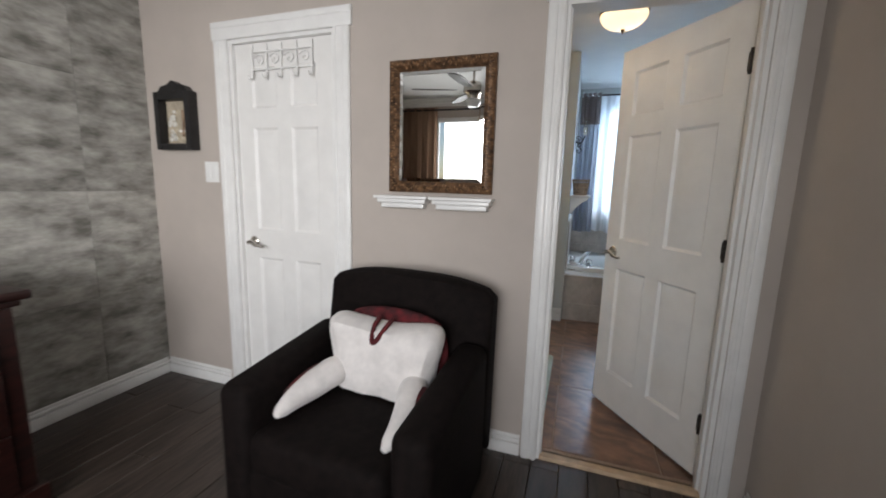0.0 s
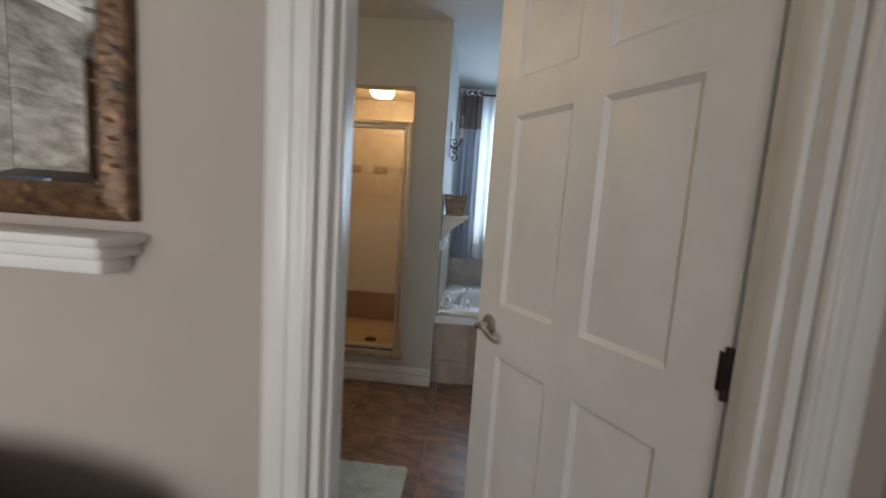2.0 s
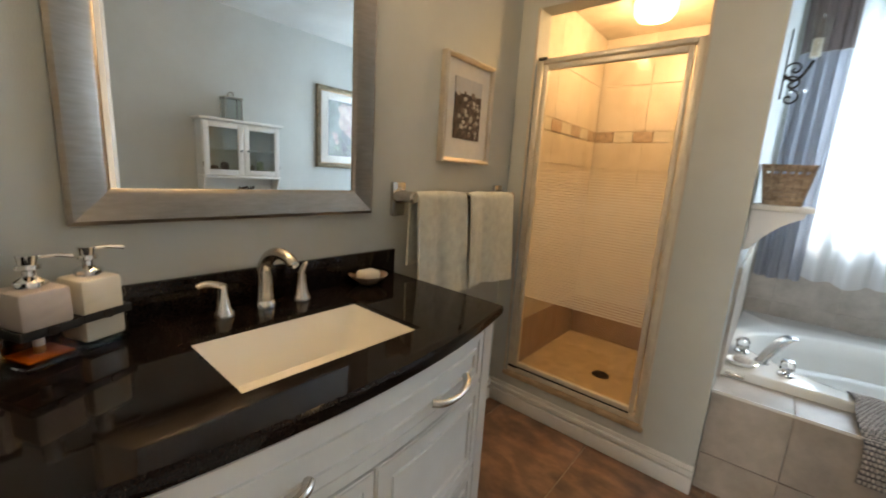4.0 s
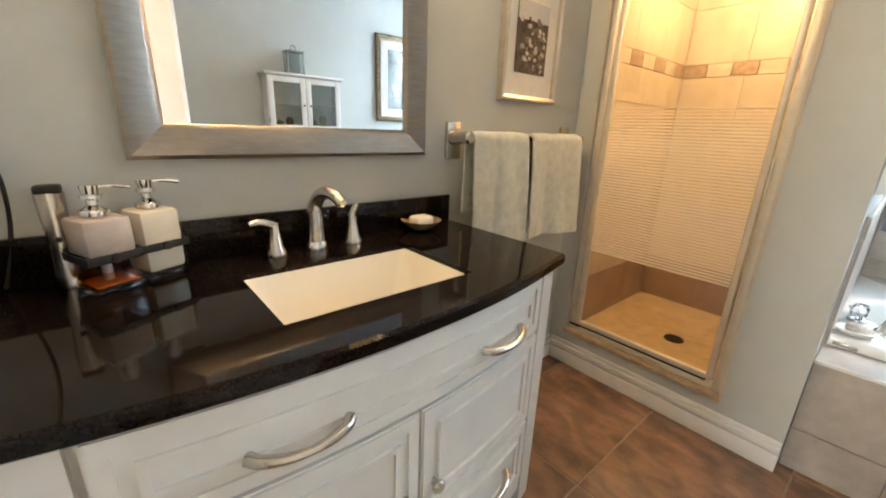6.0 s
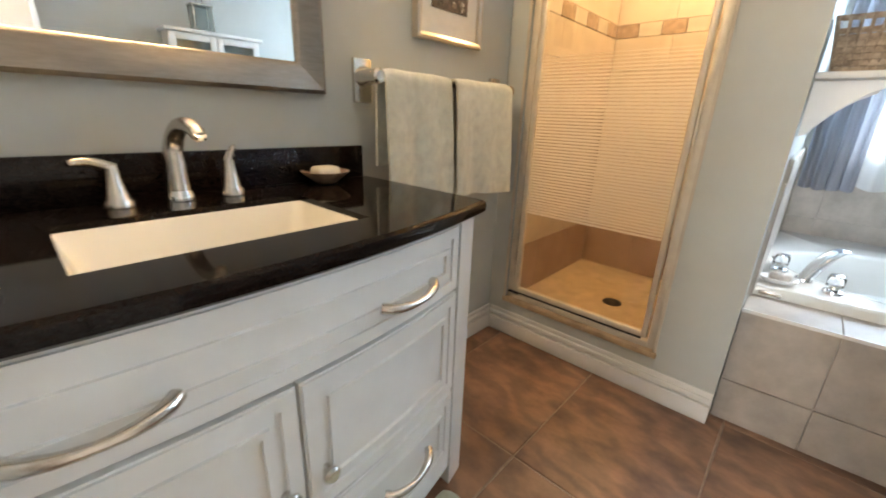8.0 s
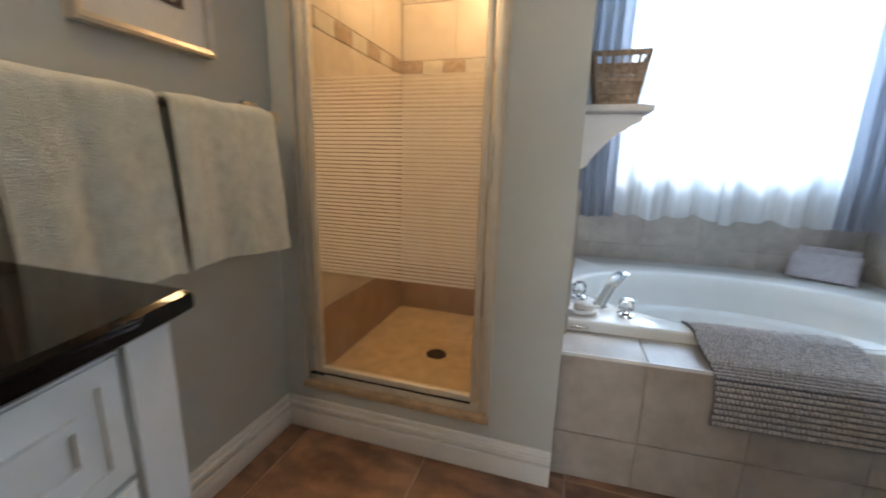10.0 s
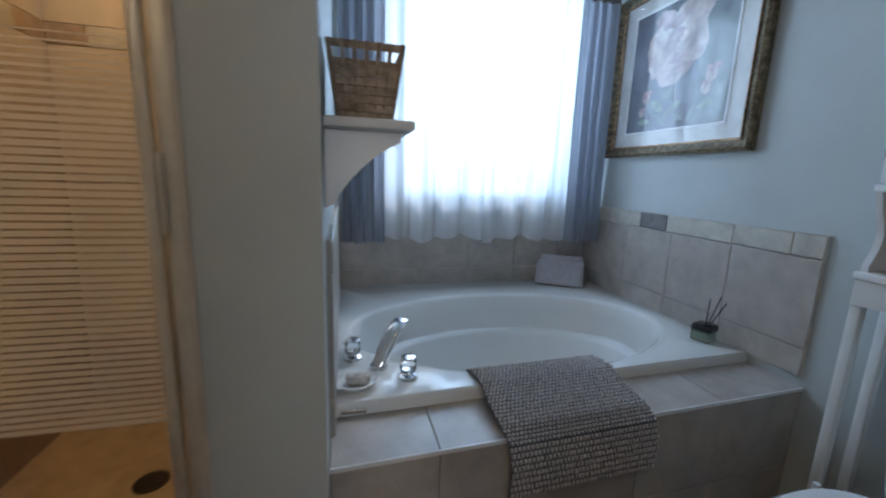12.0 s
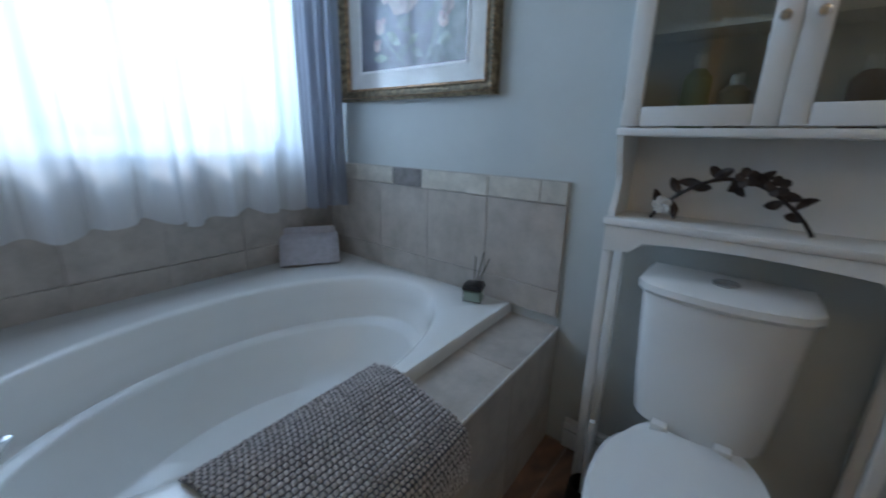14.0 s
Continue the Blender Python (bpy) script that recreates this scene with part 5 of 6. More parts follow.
for y0 in (EY0, EY1 - 0.016):
    pr = [(EX0 + 0.012, 0.922), (EX1, 0.922), (EX1, 1.134), (EX0, 1.134), (EX0 + 0.010, 1.10)] + [(EX0 + 0.012 + 0.028 * math.sin(k / 8 * math.pi), 1.09 - 0.15 * k / 8) for k in range(9)]
    part("side_bracket", prism(pr, y0, y0 + 0.016, "y"), CABINET_PAINT, et)
arch = [(EY0, 0.899), (EY1, 0.899), (EY1, 0.828), (EY1 - 0.07, 0.832)] + [(EY1 - 0.10 - (EY1 - EY0 - 0.20) * k / 12, 0.862 + 0.010 * math.sin(k / 12 * math.pi)) for k in range(13)] + [(EY0 + 0.07, 0.832), (EY0, 0.828)]
part("apron", prism(arch, EX0, EX0 + 0.016, "x"), CABINET_PAINT, et)
for y0 in (EY0, EY1 - 0.026):
    for x0 in (EX0 + 0.0005, EX1 - 0.03):
        part("leg", Bx(x0, x0 + 0.026, y0, y0 + 0.026, 0.0, 0.8275 if x0 < 1.7 else 0.90, 0.003), CABINET_PAINT, et)
for y0 in (EY0 + 0.004, EY1 - 0.022):
    part("stretcher", Bx(EX0 + 0.03, EX1 - 0.03, y0, y0 + 0.018, 0.14, 0.17), CABINET_PAINT, et)
# things in and on it
for y, h, c in ((4.50, 0.17, (0.30, 0.36, 0.16)), (4.42, 0.12, (0.38, 0.30, 0.20)), (4.20, 0.14, (0.16, 0.10, 0.08)), (4.12, 0.10, (0.22, 0.14, 0.10))):
    b = thing("toiletry_bottle", "dim toiletry bottle behind the cabinet glass", "bottle", "bottles in the cabinet")
    part("body", lathe([(0, 0), (0.030, 0), (0.032, 0.01), (0.032, h * 0.7), (0.014, h * 0.82), (0, h * 0.82)], 18, pose(1.72, y, 1.1545)), material("toiletry_plastic", c, 0.4), b)
    part("cap", lathe([(0, 0), (0.013, 0), (0.013, h * 0.18), (0, h * 0.18)], 14, pose(1.72, y, 1.155 + h * 0.82)), WHITE_TRIM, b)
jr = thing("glass_lantern", "small metal and glass lantern box on the cabinet", "lantern")
bm = bmesh.new()
for a in (0, 1):
    for b_ in (0, 1):
        box(bm, 1.66 + 0.10 * a, 1.668 + 0.10 * a, 4.20 + 0.13 * b_, 4.208 + 0.13 * b_, 1.615, 1.795)
for z in (1.615, 1.787):
    box(bm, 1.655, 1.773, 4.195, 4.343, z, z + 0.010)
part("frame", bm, NICKEL, jr)
part("glass_box", Bx(1.664, 1.764, 4.204, 4.334, 1.626, 1.786), DIM_PANE, jr)
part("ring", tube(arc((0, 6.2), 16, lambda a: (1.714, 4.269 + 0.022 * math.cos(a), 1.818 + 0.022 * math.sin(a))), 0.004, 6), NICKEL, jr)
fl = thing("metal_leaf_spray", "dark metal branch of leaves on the shelf", "ornament")
stem = arc((0, 1), 16, lambda u: (1.70 + 0.01 * math.sin(6 * u), 4.22 + 0.33 * u, 0.924 + 0.115 * math.sin(u * math.pi) ** 0.8))
part("stem", tube(stem, 0.0045, 8), IRON, fl)
random.seed(3)
for k in range(15):
    p = Vector(stem[1 + k])
    L, a = random.uniform(0.032, 0.055), random.uniform(-50, 70) + (180 if k % 2 else 0)
    m = Matrix.Translation(p) @ pose(0, 0, 0, a, random.uniform(-25, 25), random.uniform(-20, 20))
    part("leaf", sheet(8, 4, lambda u, v, L=L: (0.010 * math.sin(u * 3.1) + 0.004 * (v - 0.5) ** 2 * 4, L * u, (v - 0.5) * 2 * 0.011 * math.sin(u * math.pi) ** 0.8), 0.0015), LEAF, fl).matrix_local = m

for yf, zf in ((4.525, 0.962), (4.36, 1.045), (4.30, 1.030)):
    bm = bmesh.new()
    for k in range(5):
        lathe([(0, 0), (0.012, 0.002), (0.009, 0.004), (0, 0.003)], 10, pose(1.688, yf, zf, 72 * k, 0, 0) @ pose(0, 0.013, 0, 0, -70, 0), bm)
    part("flower", bm, MAT_BOARD if yf > 4.5 else LEAF, fl, "small metal flower")

# ---- toilet ----
to = thing("toilet", "white two-piece toilet with closed lid", "toilet")


def ovalish(cx, cy, a_back, a_front, b, n=40):
    out = []
    for k in range(n):
        t = 2 * math.pi * k / n
        c, s = math.cos(t), math.sin(t)
        out.append((cx + (a_back if c > 0 else a_front) * math.copysign(abs(c) ** 0.85, c), cy + b * math.copysign(abs(s) ** 0.85, s)))
    return out


def loft(levels, close=True):
    bm = bmesh.new()
    rings = [[bm.verts.new((x, y, z)) for x, y in ring] for ring, z in levels]
    n = len(rings[0])
    for a, b in zip(rings, rings[1:]):
        for k in range(n):
            bm.faces.new((a[k], a[(k + 1) % n], b[(k + 1) % n], b[k]))
    if close:
        bm.faces.new(rings[0][::-1]), bm.faces.new(rings[-1])
    bmesh.ops.recalc_face_normals(bm, faces=bm.faces)
    return bm


TY = 4.352
def lower(bm):
    for v in bm.verts:
        v.co.z *= 0.945
        v.co.y = TY - 0.012 + (v.co.y - TY) * 0.95
        if v.co.x < 1.36:
            v.co.x = 1.36 + (v.co.x - 1.36) * 0.90
    return bm


part("bowl", lower(loft([(ovalish(1.42, TY, 0.24, 0.18, 0.115), 0.0), (ovalish(1.42, TY, 0.23, 0.16, 0.105), 0.10), (ovalish(1.40, TY, 0.25, 0.20, 0.12), 0.22), (ovalish(1.37, TY, 0.28, 0.26, 0.17), 0.34), (ovalish(1.36, TY, 0.29, 0.275, 0.182), 0.385), (ovalish(1.36, TY, 0.29, 0.272, 0.18), 0.398)])), PORCELAIN, to)
part("seat", lower(loft([(ovalish(1.36, TY, 0.185, 0.280, 0.186), 0.399), (ovalish(1.36, TY, 0.19, 0.284, 0.190), 0.406), (ovalish(1.36, TY, 0.185, 0.280, 0.187), 0.416)])), PORCELAIN, to)
part("lid", lower(loft([(ovalish(1.36, TY, 0.185, 0.278, 0.184), 0.418), (ovalish(1.36, TY, 0.188, 0.282, 0.188), 0.426), (ovalish(1.36, TY, 0.18, 0.270, 0.178), 0.436), (ovalish(1.36, TY, 0.12, 0.20, 0.12), 0.440)])), PORCELAIN, to)


def tank_ring(w, front, back=1.782, bulge=0.035, n=16):
    ys = [TY - w + 2 * w * k / n for k in range(n + 1)]
    return [(front - bulge * (1 - ((y - TY) / w) ** 2) + 0.03 * abs((y - TY) / w) ** 10, y) for y in ys] + [(back, TY + w), (back, TY - w)]


part("tank", loft([(tank_ring(0.150, 1.625), 0.377), (tank_ring(0.160, 1.612), 0.50), (tank_ring(0.174, 1.603), 0.745)]), PORCELAIN, to)
part("tank_lid", loft([(tank_ring(0.182, 1.598), 0.746), (tank_ring(0.186, 1.592), 0.756), (tank_ring(0.185, 1.594), 0.772), (tank_ring(0.176, 1.605), 0.780)]), PORCELAIN, to)
fb = part("flush_button", lathe([(0, 0), (0.030, 0), (0.030, 0.004), (0.026, 0.007), (0, 0.007)], 24, pose(1.69, TY, 0.780)), CHROME, to, "chrome flush button")
for y in (TY - 0.07, TY + 0.07):
    part("hinge_cap", Bx(1.555, 1.585, y - 0.02, y + 0.02, 0.378, 0.408, 0.006), PORCELAIN, to)
tb = thing("toilet_brush", "toilet brush in a dark holder beside the toilet", "toilet brush")
part("holder", lathe([(0, 0), (0.045, 0), (0.05, 0.02), (0.042, 0.10), (0.038, 0.10), (0.04, 0.03), (0, 0.012)], 20, pose(1.56, 4.585, 0.0)), RUBBER, tb)
part("handle", tube([(1.56, 4.585, 0.02), (1.56, 4.585, 0.33)], 0.009, 10), WHITE_TRIM, tb)

# ---- bedroom ----
bmr = thing("bedroom_mirror", "wall mirror in a carved bronze frame", "mirror")
def on_north(bms):
    """Turn a frame made for the wall of constant x onto the bedroom's north wall."""
    for bm in bms:
        for v in bm.verts:
            v.co = Vector((v.co.y, 2.519 - v.co.x, v.co.z))
        bmesh.ops.recalc_face_normals(bm, faces=bm.faces)
    return bms


MX0, MX1, MZ0, MZ1, MW = -0.560, -0.044, 1.268, 1.876, 0.052
for bm in on_north(mitred(MX0, MX1, MZ0, MZ1, MW, 0.0, [(0, 0), (0, 0.020), (0.15, 0.026), (0.6, 0.032), (0.85, 0.022), (1.0, 0.014), (1.0, 0)], 1)):
    part("frame_bar", bm, BRONZE, bmr)
random.seed(11)
flecks = []
for x0, x1, z0, z1, n in ((MX0 + 0.012, MX0 + 0.040, MZ0 + 0.01, MZ1 - 0.01, 46), (MX1 - 0.040, MX1 - 0.012, MZ0 + 0.01, MZ1 - 0.01, 46), (MX0 + 0.04, MX1 - 0.04, MZ0 + 0.012, MZ0 + 0.04, 38), (MX0 + 0.04, MX1 - 0.04, MZ1 - 0.04, MZ1 - 0.012, 38)):
    for k in range(n):
        up = (z1 - z0) > (x1 - x0)
        f = (k + 0.5) / n
        x, z = (random.uniform(x0, x1), z0 + (z1 - z0) * f) if up else (x0 + (x1 - x0) * f, random.uniform(z0, z1))
        flecks.append(pose(x, 2.4895, z, 0, random.uniform(-25, 25) + (0 if up else 90), 0))
pieces("carving", lambda: lathe([(0, -0.004), (0.007, 0.0), (0, 0.004)], 8, Matrix.Diagonal((1.3, 0.6, 1.1, 1))), BRONZE_LIGHT, bmr, flecks)
part("glass", Bx(MX0 + 0.045, MX1 - 0.045, 2.506, 2.512, MZ0 + 0.045, MZ1 - 0.045), MIRROR, bmr)
for k, bm in enumerate(on_north(mitred(MX0 + MW, MX1 - MW, MZ0 + MW, MZ1 - MW, 0.016, 0.013, [(0, 0), (0, 0.0005), (1.0, 0.003), (1.0, 0)], 1))):
    part("glass_bevel", bm, MIRROR, bmr)
for x0, x1 in ((-0.612, -0.336), (-0.326, -0.030)):
    ls = thing("picture_ledge", "short white moulded wall ledge under the mirror", "ledge", "ledges under the mirror")
    part("board", Bx(x0, x1, 2.430, 2.519, 1.236, 1.250, 0.003), WHITE_TRIM, ls)
    part("moulding", Bx(x0 + 0.012, x1 - 0.012, 2.445, 2.519, 1.216, 1.2355, 0.004), WHITE_TRIM, ls)
    part("moulding", Bx(x0 + 0.026, x1 - 0.026, 2.462, 2.519, 1.192, 1.2155, 0.005), WHITE_TRIM, ls)
pq = thing("wall_plaque", "black wooden shadow box with shells and script", "wall box")
bm = bmesh.new()
X0, X1 = -2.090, -1.815
for a in ((X0, X0 + 0.035, 1.47, 1.80), (X1 - 0.035, X1, 1.47, 1.80), (X0 + 0.035, X1 - 0.035, 1.47, 1.505), (X0 + 0.035, X1 - 0.035, 1.755, 1.80)):
    box(bm, a[0], a[1], 2.455, 2.519, a[2], a[3], 0.003)
part("box_frame", bm, BLACK_WOOD, pq)
xm = (X0 + X1) / 2
part("crest", prism([(X0 + 0.02, 1.801), (X1 - 0.02, 1.801), (X1 - 0.05, 1.832), (xm + 0.04, 1.84), (xm, 1.862), (xm - 0.04, 1.84), (X0 + 0.05, 1.832)], 2.47, 2.519, "y"), BLACK_WOOD, pq)
part("backing", Bx(X0 + 0.036, X1 - 0.036, 2.508, 2.518, 1.506, 1.754), material("aged_paper", (0.42, 0.36, 0.27), 0.8, vary=0.15, scale=25), pq)
random.seed(2)
for k in range(16):
    r = random.uniform(0.008, 0.016)
    part("shell", lathe([(0, 0), (r, 0), (r * 0.7, r * 0.6), (0, r * 0.8)], 12, pose(random.uniform(X0 + 0.05, X0 + 0.10), 2.507, random.uniform(1.53, 1.70), 90)), MAT_BOARD, pq)
part("scroll_mark", tube([(xm + 0.03, 2.505, 1.70), (xm + 0.035, 2.503, 1.62), (xm + 0.025, 2.505, 1.55)], 0.008, 8), SHELL, pq)
part("scroll_mark", Bx(xm - 0.005, xm + 0.055, 2.504, 2.5075, 1.575, 1.59), WHITE_BOARD, pq)

# armchair
ch = thing("armchair", "dark brown upholstered club armchair against the wall", "armchair", at=pose(-0.385, 2.03, 0, 0, 0, -3))


def soft_box(x0, x1, y0, y1, z0, z1, r=0.05, f=None):
    bm = Bx(x0, x1, y0, y1, z0, z1, r, seg=4)
    if f:
        for v in bm.verts:
            v.co = f(v.co)
    return bm


part("base", soft_box(-0.37, 0.37, -0.36, 0.34, 0.07, 0.30, 0.02), LEATHER, ch)
part("seat", soft_box(-0.272, 0.272, -0.385, 0.24, 0.29, 0.455, 0.045), LEATHER, ch)


def backrest():
    bm = bmesh.new()
    n = 24
    def top(u):
        return 0.915 - 0.055 * abs(2 * u - 1) ** 3 - 0.02 * (u > 0.97) - 0.02 * (u < 0.03)
    rings = []
    for k in range(n + 1):
        u = k / n
        x = -0.405 + 0.81 * u
        t = top(u)
        e = 0.03 * abs(2 * u - 1) ** 4
        sec = [(0.18 + e, 0.30), (0.20 + e, 0.60), (0.235 + e, t - 0.05), (0.25 + e, t - 0.015), (0.285, t), (0.34, t), (0.375 - e, t - 0.015), (0.385 - e, t - 0.05), (0.37 - e, 0.10)]
        rings.append([bm.verts.new((x, y, z)) for y, z in sec])
    m = len(rings[0])
    for a, b in zip(rings, rings[1:]):
        for k in range(m):
            bm.faces.new((a[k], a[(k + 1) % m], b[(k + 1) % m], b[k]))
    bm.faces.new(rings[0]), bm.faces.new(rings[-1][::-1])
    bmesh.ops.recalc_face_normals(bm, faces=bm.faces)
    es = [e for e in bm.edges if len(e.link_faces) == 2 and e.calc_face_angle(0) > 1.2]
    bmesh.ops.bevel(bm, geom=es, offset=0.022, segments=3, affect="EDGES", profile=0.5)
    return bm


part("backrest", backrest(), LEATHER, ch)
for s in (-1, 1):
    x0, x1 = sorted((s * 0.275, s * 0.41))
    part("arm", soft_box(x0, x1, -0.38, 0.22, 0.07, 0.60, 0.045, lambda c: Vector((c.x, c.y, c.z + (0.075 * max(0, (c.y + 0.38) / 0.6) if c.z > 0.4 else 0)))), LEATHER, ch)
for x in (-0.34, 0.34):
    for y in (-0.33, 0.31):
        part("leg", lathe([(0, 0), (0.016, 0), (0.024, 0.07), (0, 0.07)], 12, pose(x, y, 0)), BLACK_WOOD, ch)
# fleece reading pillow with two arms
rp = thing("reading_pillow", "white fleece backrest pillow with plaid back on the armchair", "pillow", at=pose(-0.372, 2.03, 0.455, 0, 0, -3))


def puff(pts, thick, plane=0.0):
    """Soft lens-shaped body over an outline in x and z."""
    bm = bmesh.new()
    cx, cz = sum(p[0] for p in pts) / len(pts), sum(p[1] for p in pts) / len(pts)
    rings = []
    for s, d in ((1.0, 0.0), (0.97, 0.45), (0.86, 0.8), (0.6, 0.97), (0.25, 1.0)):
        rings.append((s, d))
    allr = [[bm.verts.new((cx + (x - cx) * s, plane - thick * d, cz + (z - cz) * s)) for x, z in pts] for s, d in rings]
    back = [[bm.verts.new((cx + (x - cx) * s, plane + thick * d * 0.6, cz + (z - cz) * s)) for x, z in pts] for s, d in rings[1:]]
    n = len(pts)
    for seq in (allr, [allr[0], *back]):
        for a, b in zip(seq, seq[1:]):
            for k in range(n):
                bm.faces.new((a[k], a[(k + 1) % n], b[(k + 1) % n], b[k]))
        bm.faces.new(seq[-1])
    bmesh.ops.recalc_face_normals(bm, faces=bm.faces)
    return bm


def smooth_ring(pts, it=3):
    for _ in range(it):
        q = []
        for k in range(len(pts)):
            a, b = pts[k], pts[(k + 1) % len(pts)]
            q += [(0.75 * a[0] + 0.25 * b[0], 0.75 * a[1] + 0.25 * b[1]), (0.25 * a[0] + 0.75 * b[0], 0.25 * a[1] + 0.75 * b[1])]
        pts = q
    return pts


body = smooth_ring([(-0.215, -0.005), (-0.08, -0.012), (0.08, -0.012), (0.215, -0.005), (0.225, 0.12), (0.262, 0.275), (0.225, 0.315), (0.13, 0.302), (0.0, 0.285), (-0.13, 0.302), (-0.225, 0.315), (-0.262, 0.275), (-0.225, 0.12)])
fleece = puff(body, 0.105, 0.075)
for v in fleece.verts:
    v.co.y -= 0.09 * max(0.0, 0.20 - v.co.z) + 0.012 * noise.noise((v.co.x * 9, v.co.z * 9, 1.0))
    v.co.y += 0.012 * math.exp(-(v.co.x / 0.05) ** 2)
    v.co.z = max(v.co.z, 0.002)
part("body", fleece, FLEECE, rp)
for s in (-1, 1):
    pts = arc((0, 1), 12, lambda u: (s * (0.170 + 0.050 * math.sin(u * 2.0)), 0.0 - 0.31 * u, 0.095 - 0.055 * u))
    limb = tube(pts, 0.058, 18, taper=[0.80, 0.95, 1.0, 0.98, 0.94, 0.88, 0.82, 0.76, 0.70, 0.63, 0.56, 0.46, 0.22])
    for v in limb.verts:
        v.co.z = max(v.co.z + 0.008 * noise.noise((v.co.x * 14, v.co.y * 14, 4.0)), 0.002)
    part("arm", limb, FLEECE, rp)
    part("arm_lining", tube([(x + s * 0.026, y, z - 0.012) for x, y, z in pts[1:10]], 0.058, 14, taper=[0.7, 0.95, 1, 0.98, 0.94, 0.86, 0.78, 0.7, 0.4]), PLAID, rp, "red and black plaid lining")
part("plaid_back", puff(smooth_ring([(-0.245, 0.01), (0.245, 0.01), (0.245, 0.28), (0.13, 0.325), (0.0, 0.335), (-0.13, 0.325), (-0.245, 0.28)]), 0.03, 0.15), PLAID, rp, "red and black plaid backing")
part("loop", tube(arc((0, 1), 14, lambda u: (-0.030 + 0.060 * u, 0.075 - 0.105 * math.sin(u * math.pi) ** 0.5, 0.312 - 0.070 * math.sin(u * math.pi) ** 0.8)), 0.010, 8), PLAID, rp, "red plaid carrying loop")

# dresser
ds = thing("dresser", "dark cherry wood dresser with moulded top", "dresser")
DX0, DX1, DY0, DY1, DZ = -2.20, -1.545, 0.10, 1.565, 0.885
part("top", Bx(DX0, DX1, DY0, DY1, DZ - 0.035, DZ, 0.012, seg=3), CHERRY, ds)
part("moulding", Bx(DX0 + 0.01, DX1 - 0.025, DY0 + 0.025, DY1 - 0.025, DZ - 0.06, DZ - 0.0355, 0.008), CHERRY, ds)
part("body", Bx(DX0 + 0.01, DX1 - 0.045, DY0 + 0.045, DY1 - 0.045, 0.10, DZ - 0.0605, 0.004), CHERRY, ds)
part("plinth", Bx(DX0 + 0.01, DX1 - 0.02, DY0 + 0.02, DY1 - 0.02, 0.0, 0.0995, 0.01), CHERRY, ds)
for k in range(3):
    for j in range(2):
        f = part("drawer", Bx(DX1 - 0.045, DX1 - 0.027, DY0 + 0.06 + j * 0.66, DY0 + 0.70 + j * 0.66, 0.12 + k * 0.238, 0.345 + k * 0.238, 0.005), CHERRY, ds)
        part("handle", tube(arc((0, 1), 8, lambda u: (DX1 - 0.028 + 0.022 * math.sin(u * math.pi), DY0 + 0.33 + j * 0.66 + 0.10 * u, 0.235 + k * 0.238)), 0.005, 8), BRONZE_LIGHT, f)
solid("blue_box", Bx(-1.86, -1.655, 1.27, 1.405, DZ + 0.0005, DZ + 0.045, 0.006), material("blue_card", (0.04, 0.09, 0.20), 0.5), "small blue box lying on the dresser", "box")
lp = thing("table_lamp", "table lamp with a cream fabric shade on the dresser", "table lamp")
part("base", lathe([(0, 0), (0.07, 0), (0.07, 0.015), (0.03, 0.04), (0.05, 0.12), (0.045, 0.20), (0.012, 0.26), (0.012, 0.33), (0, 0.33)], 24, pose(-1.98, 0.32, DZ + 0.0005)), BRONZE, lp)
part("shade", lathe([(0.14, 0.0), (0.10, 0.20), (0.098, 0.20), (0.138, 0.0), (0.14, 0.0)], 32, pose(-1.98, 0.32, DZ + 0.32)), LAMP_SHADE, lp)
# ceiling fan
fan = thing("ceiling_fan", "grey five-blade ceiling fan under the bedroom ceiling", "ceiling fan", at=pose(-0.66, 0.62, 0))
part("canopy", lathe([(0, 2.459), (0.065, 2.459), (0.055, 2.42), (0.02, 2.40), (0, 2.40)], 24), NICKEL, fan)
part("rod", tube([(0, 0, 2.24), (0, 0, 2.405)], 0.012, 10), NICKEL, fan)
part("motor", lathe([(0, 2.25), (0.06, 2.245), (0.095, 2.21), (0.095, 2.16), (0.06, 2.13), (0.05, 2.10), (0, 2.10)], 28), NICKEL, fan)
part("light_bowl", lathe([(0.055, 2.099), (0.075, 2.07), (0.05, 2.03), (0, 2.02)], 24), PORCELAIN, fan)
for k in range(5):
    b = part("blade", prism(smooth_ring([(0.15, -0.045), (0.30, -0.062), (0.55, -0.065), (0.58, 0.0), (0.55, 0.065), (0.30, 0.062), (0.15, 0.045)], 2), 0, 0.008, "z"), material("grey_fan_blade", (0.16, 0.155, 0.15), 0.45, vary=0.1, scale=8) if k == 0 else bpy.data.materials["grey_fan_blade"], fan)
    b.matrix_local = pose(0, 0, 2.17, 0, 0, 20 + 72 * k) @ pose(0, 0, 0, 10, 0, 0)
    a = part("blade_iron", Bx(0.08, 0.20, -0.015, 0.015, -0.004, 0.0), NICKEL, fan)
    a.matrix_local = b.matrix_local
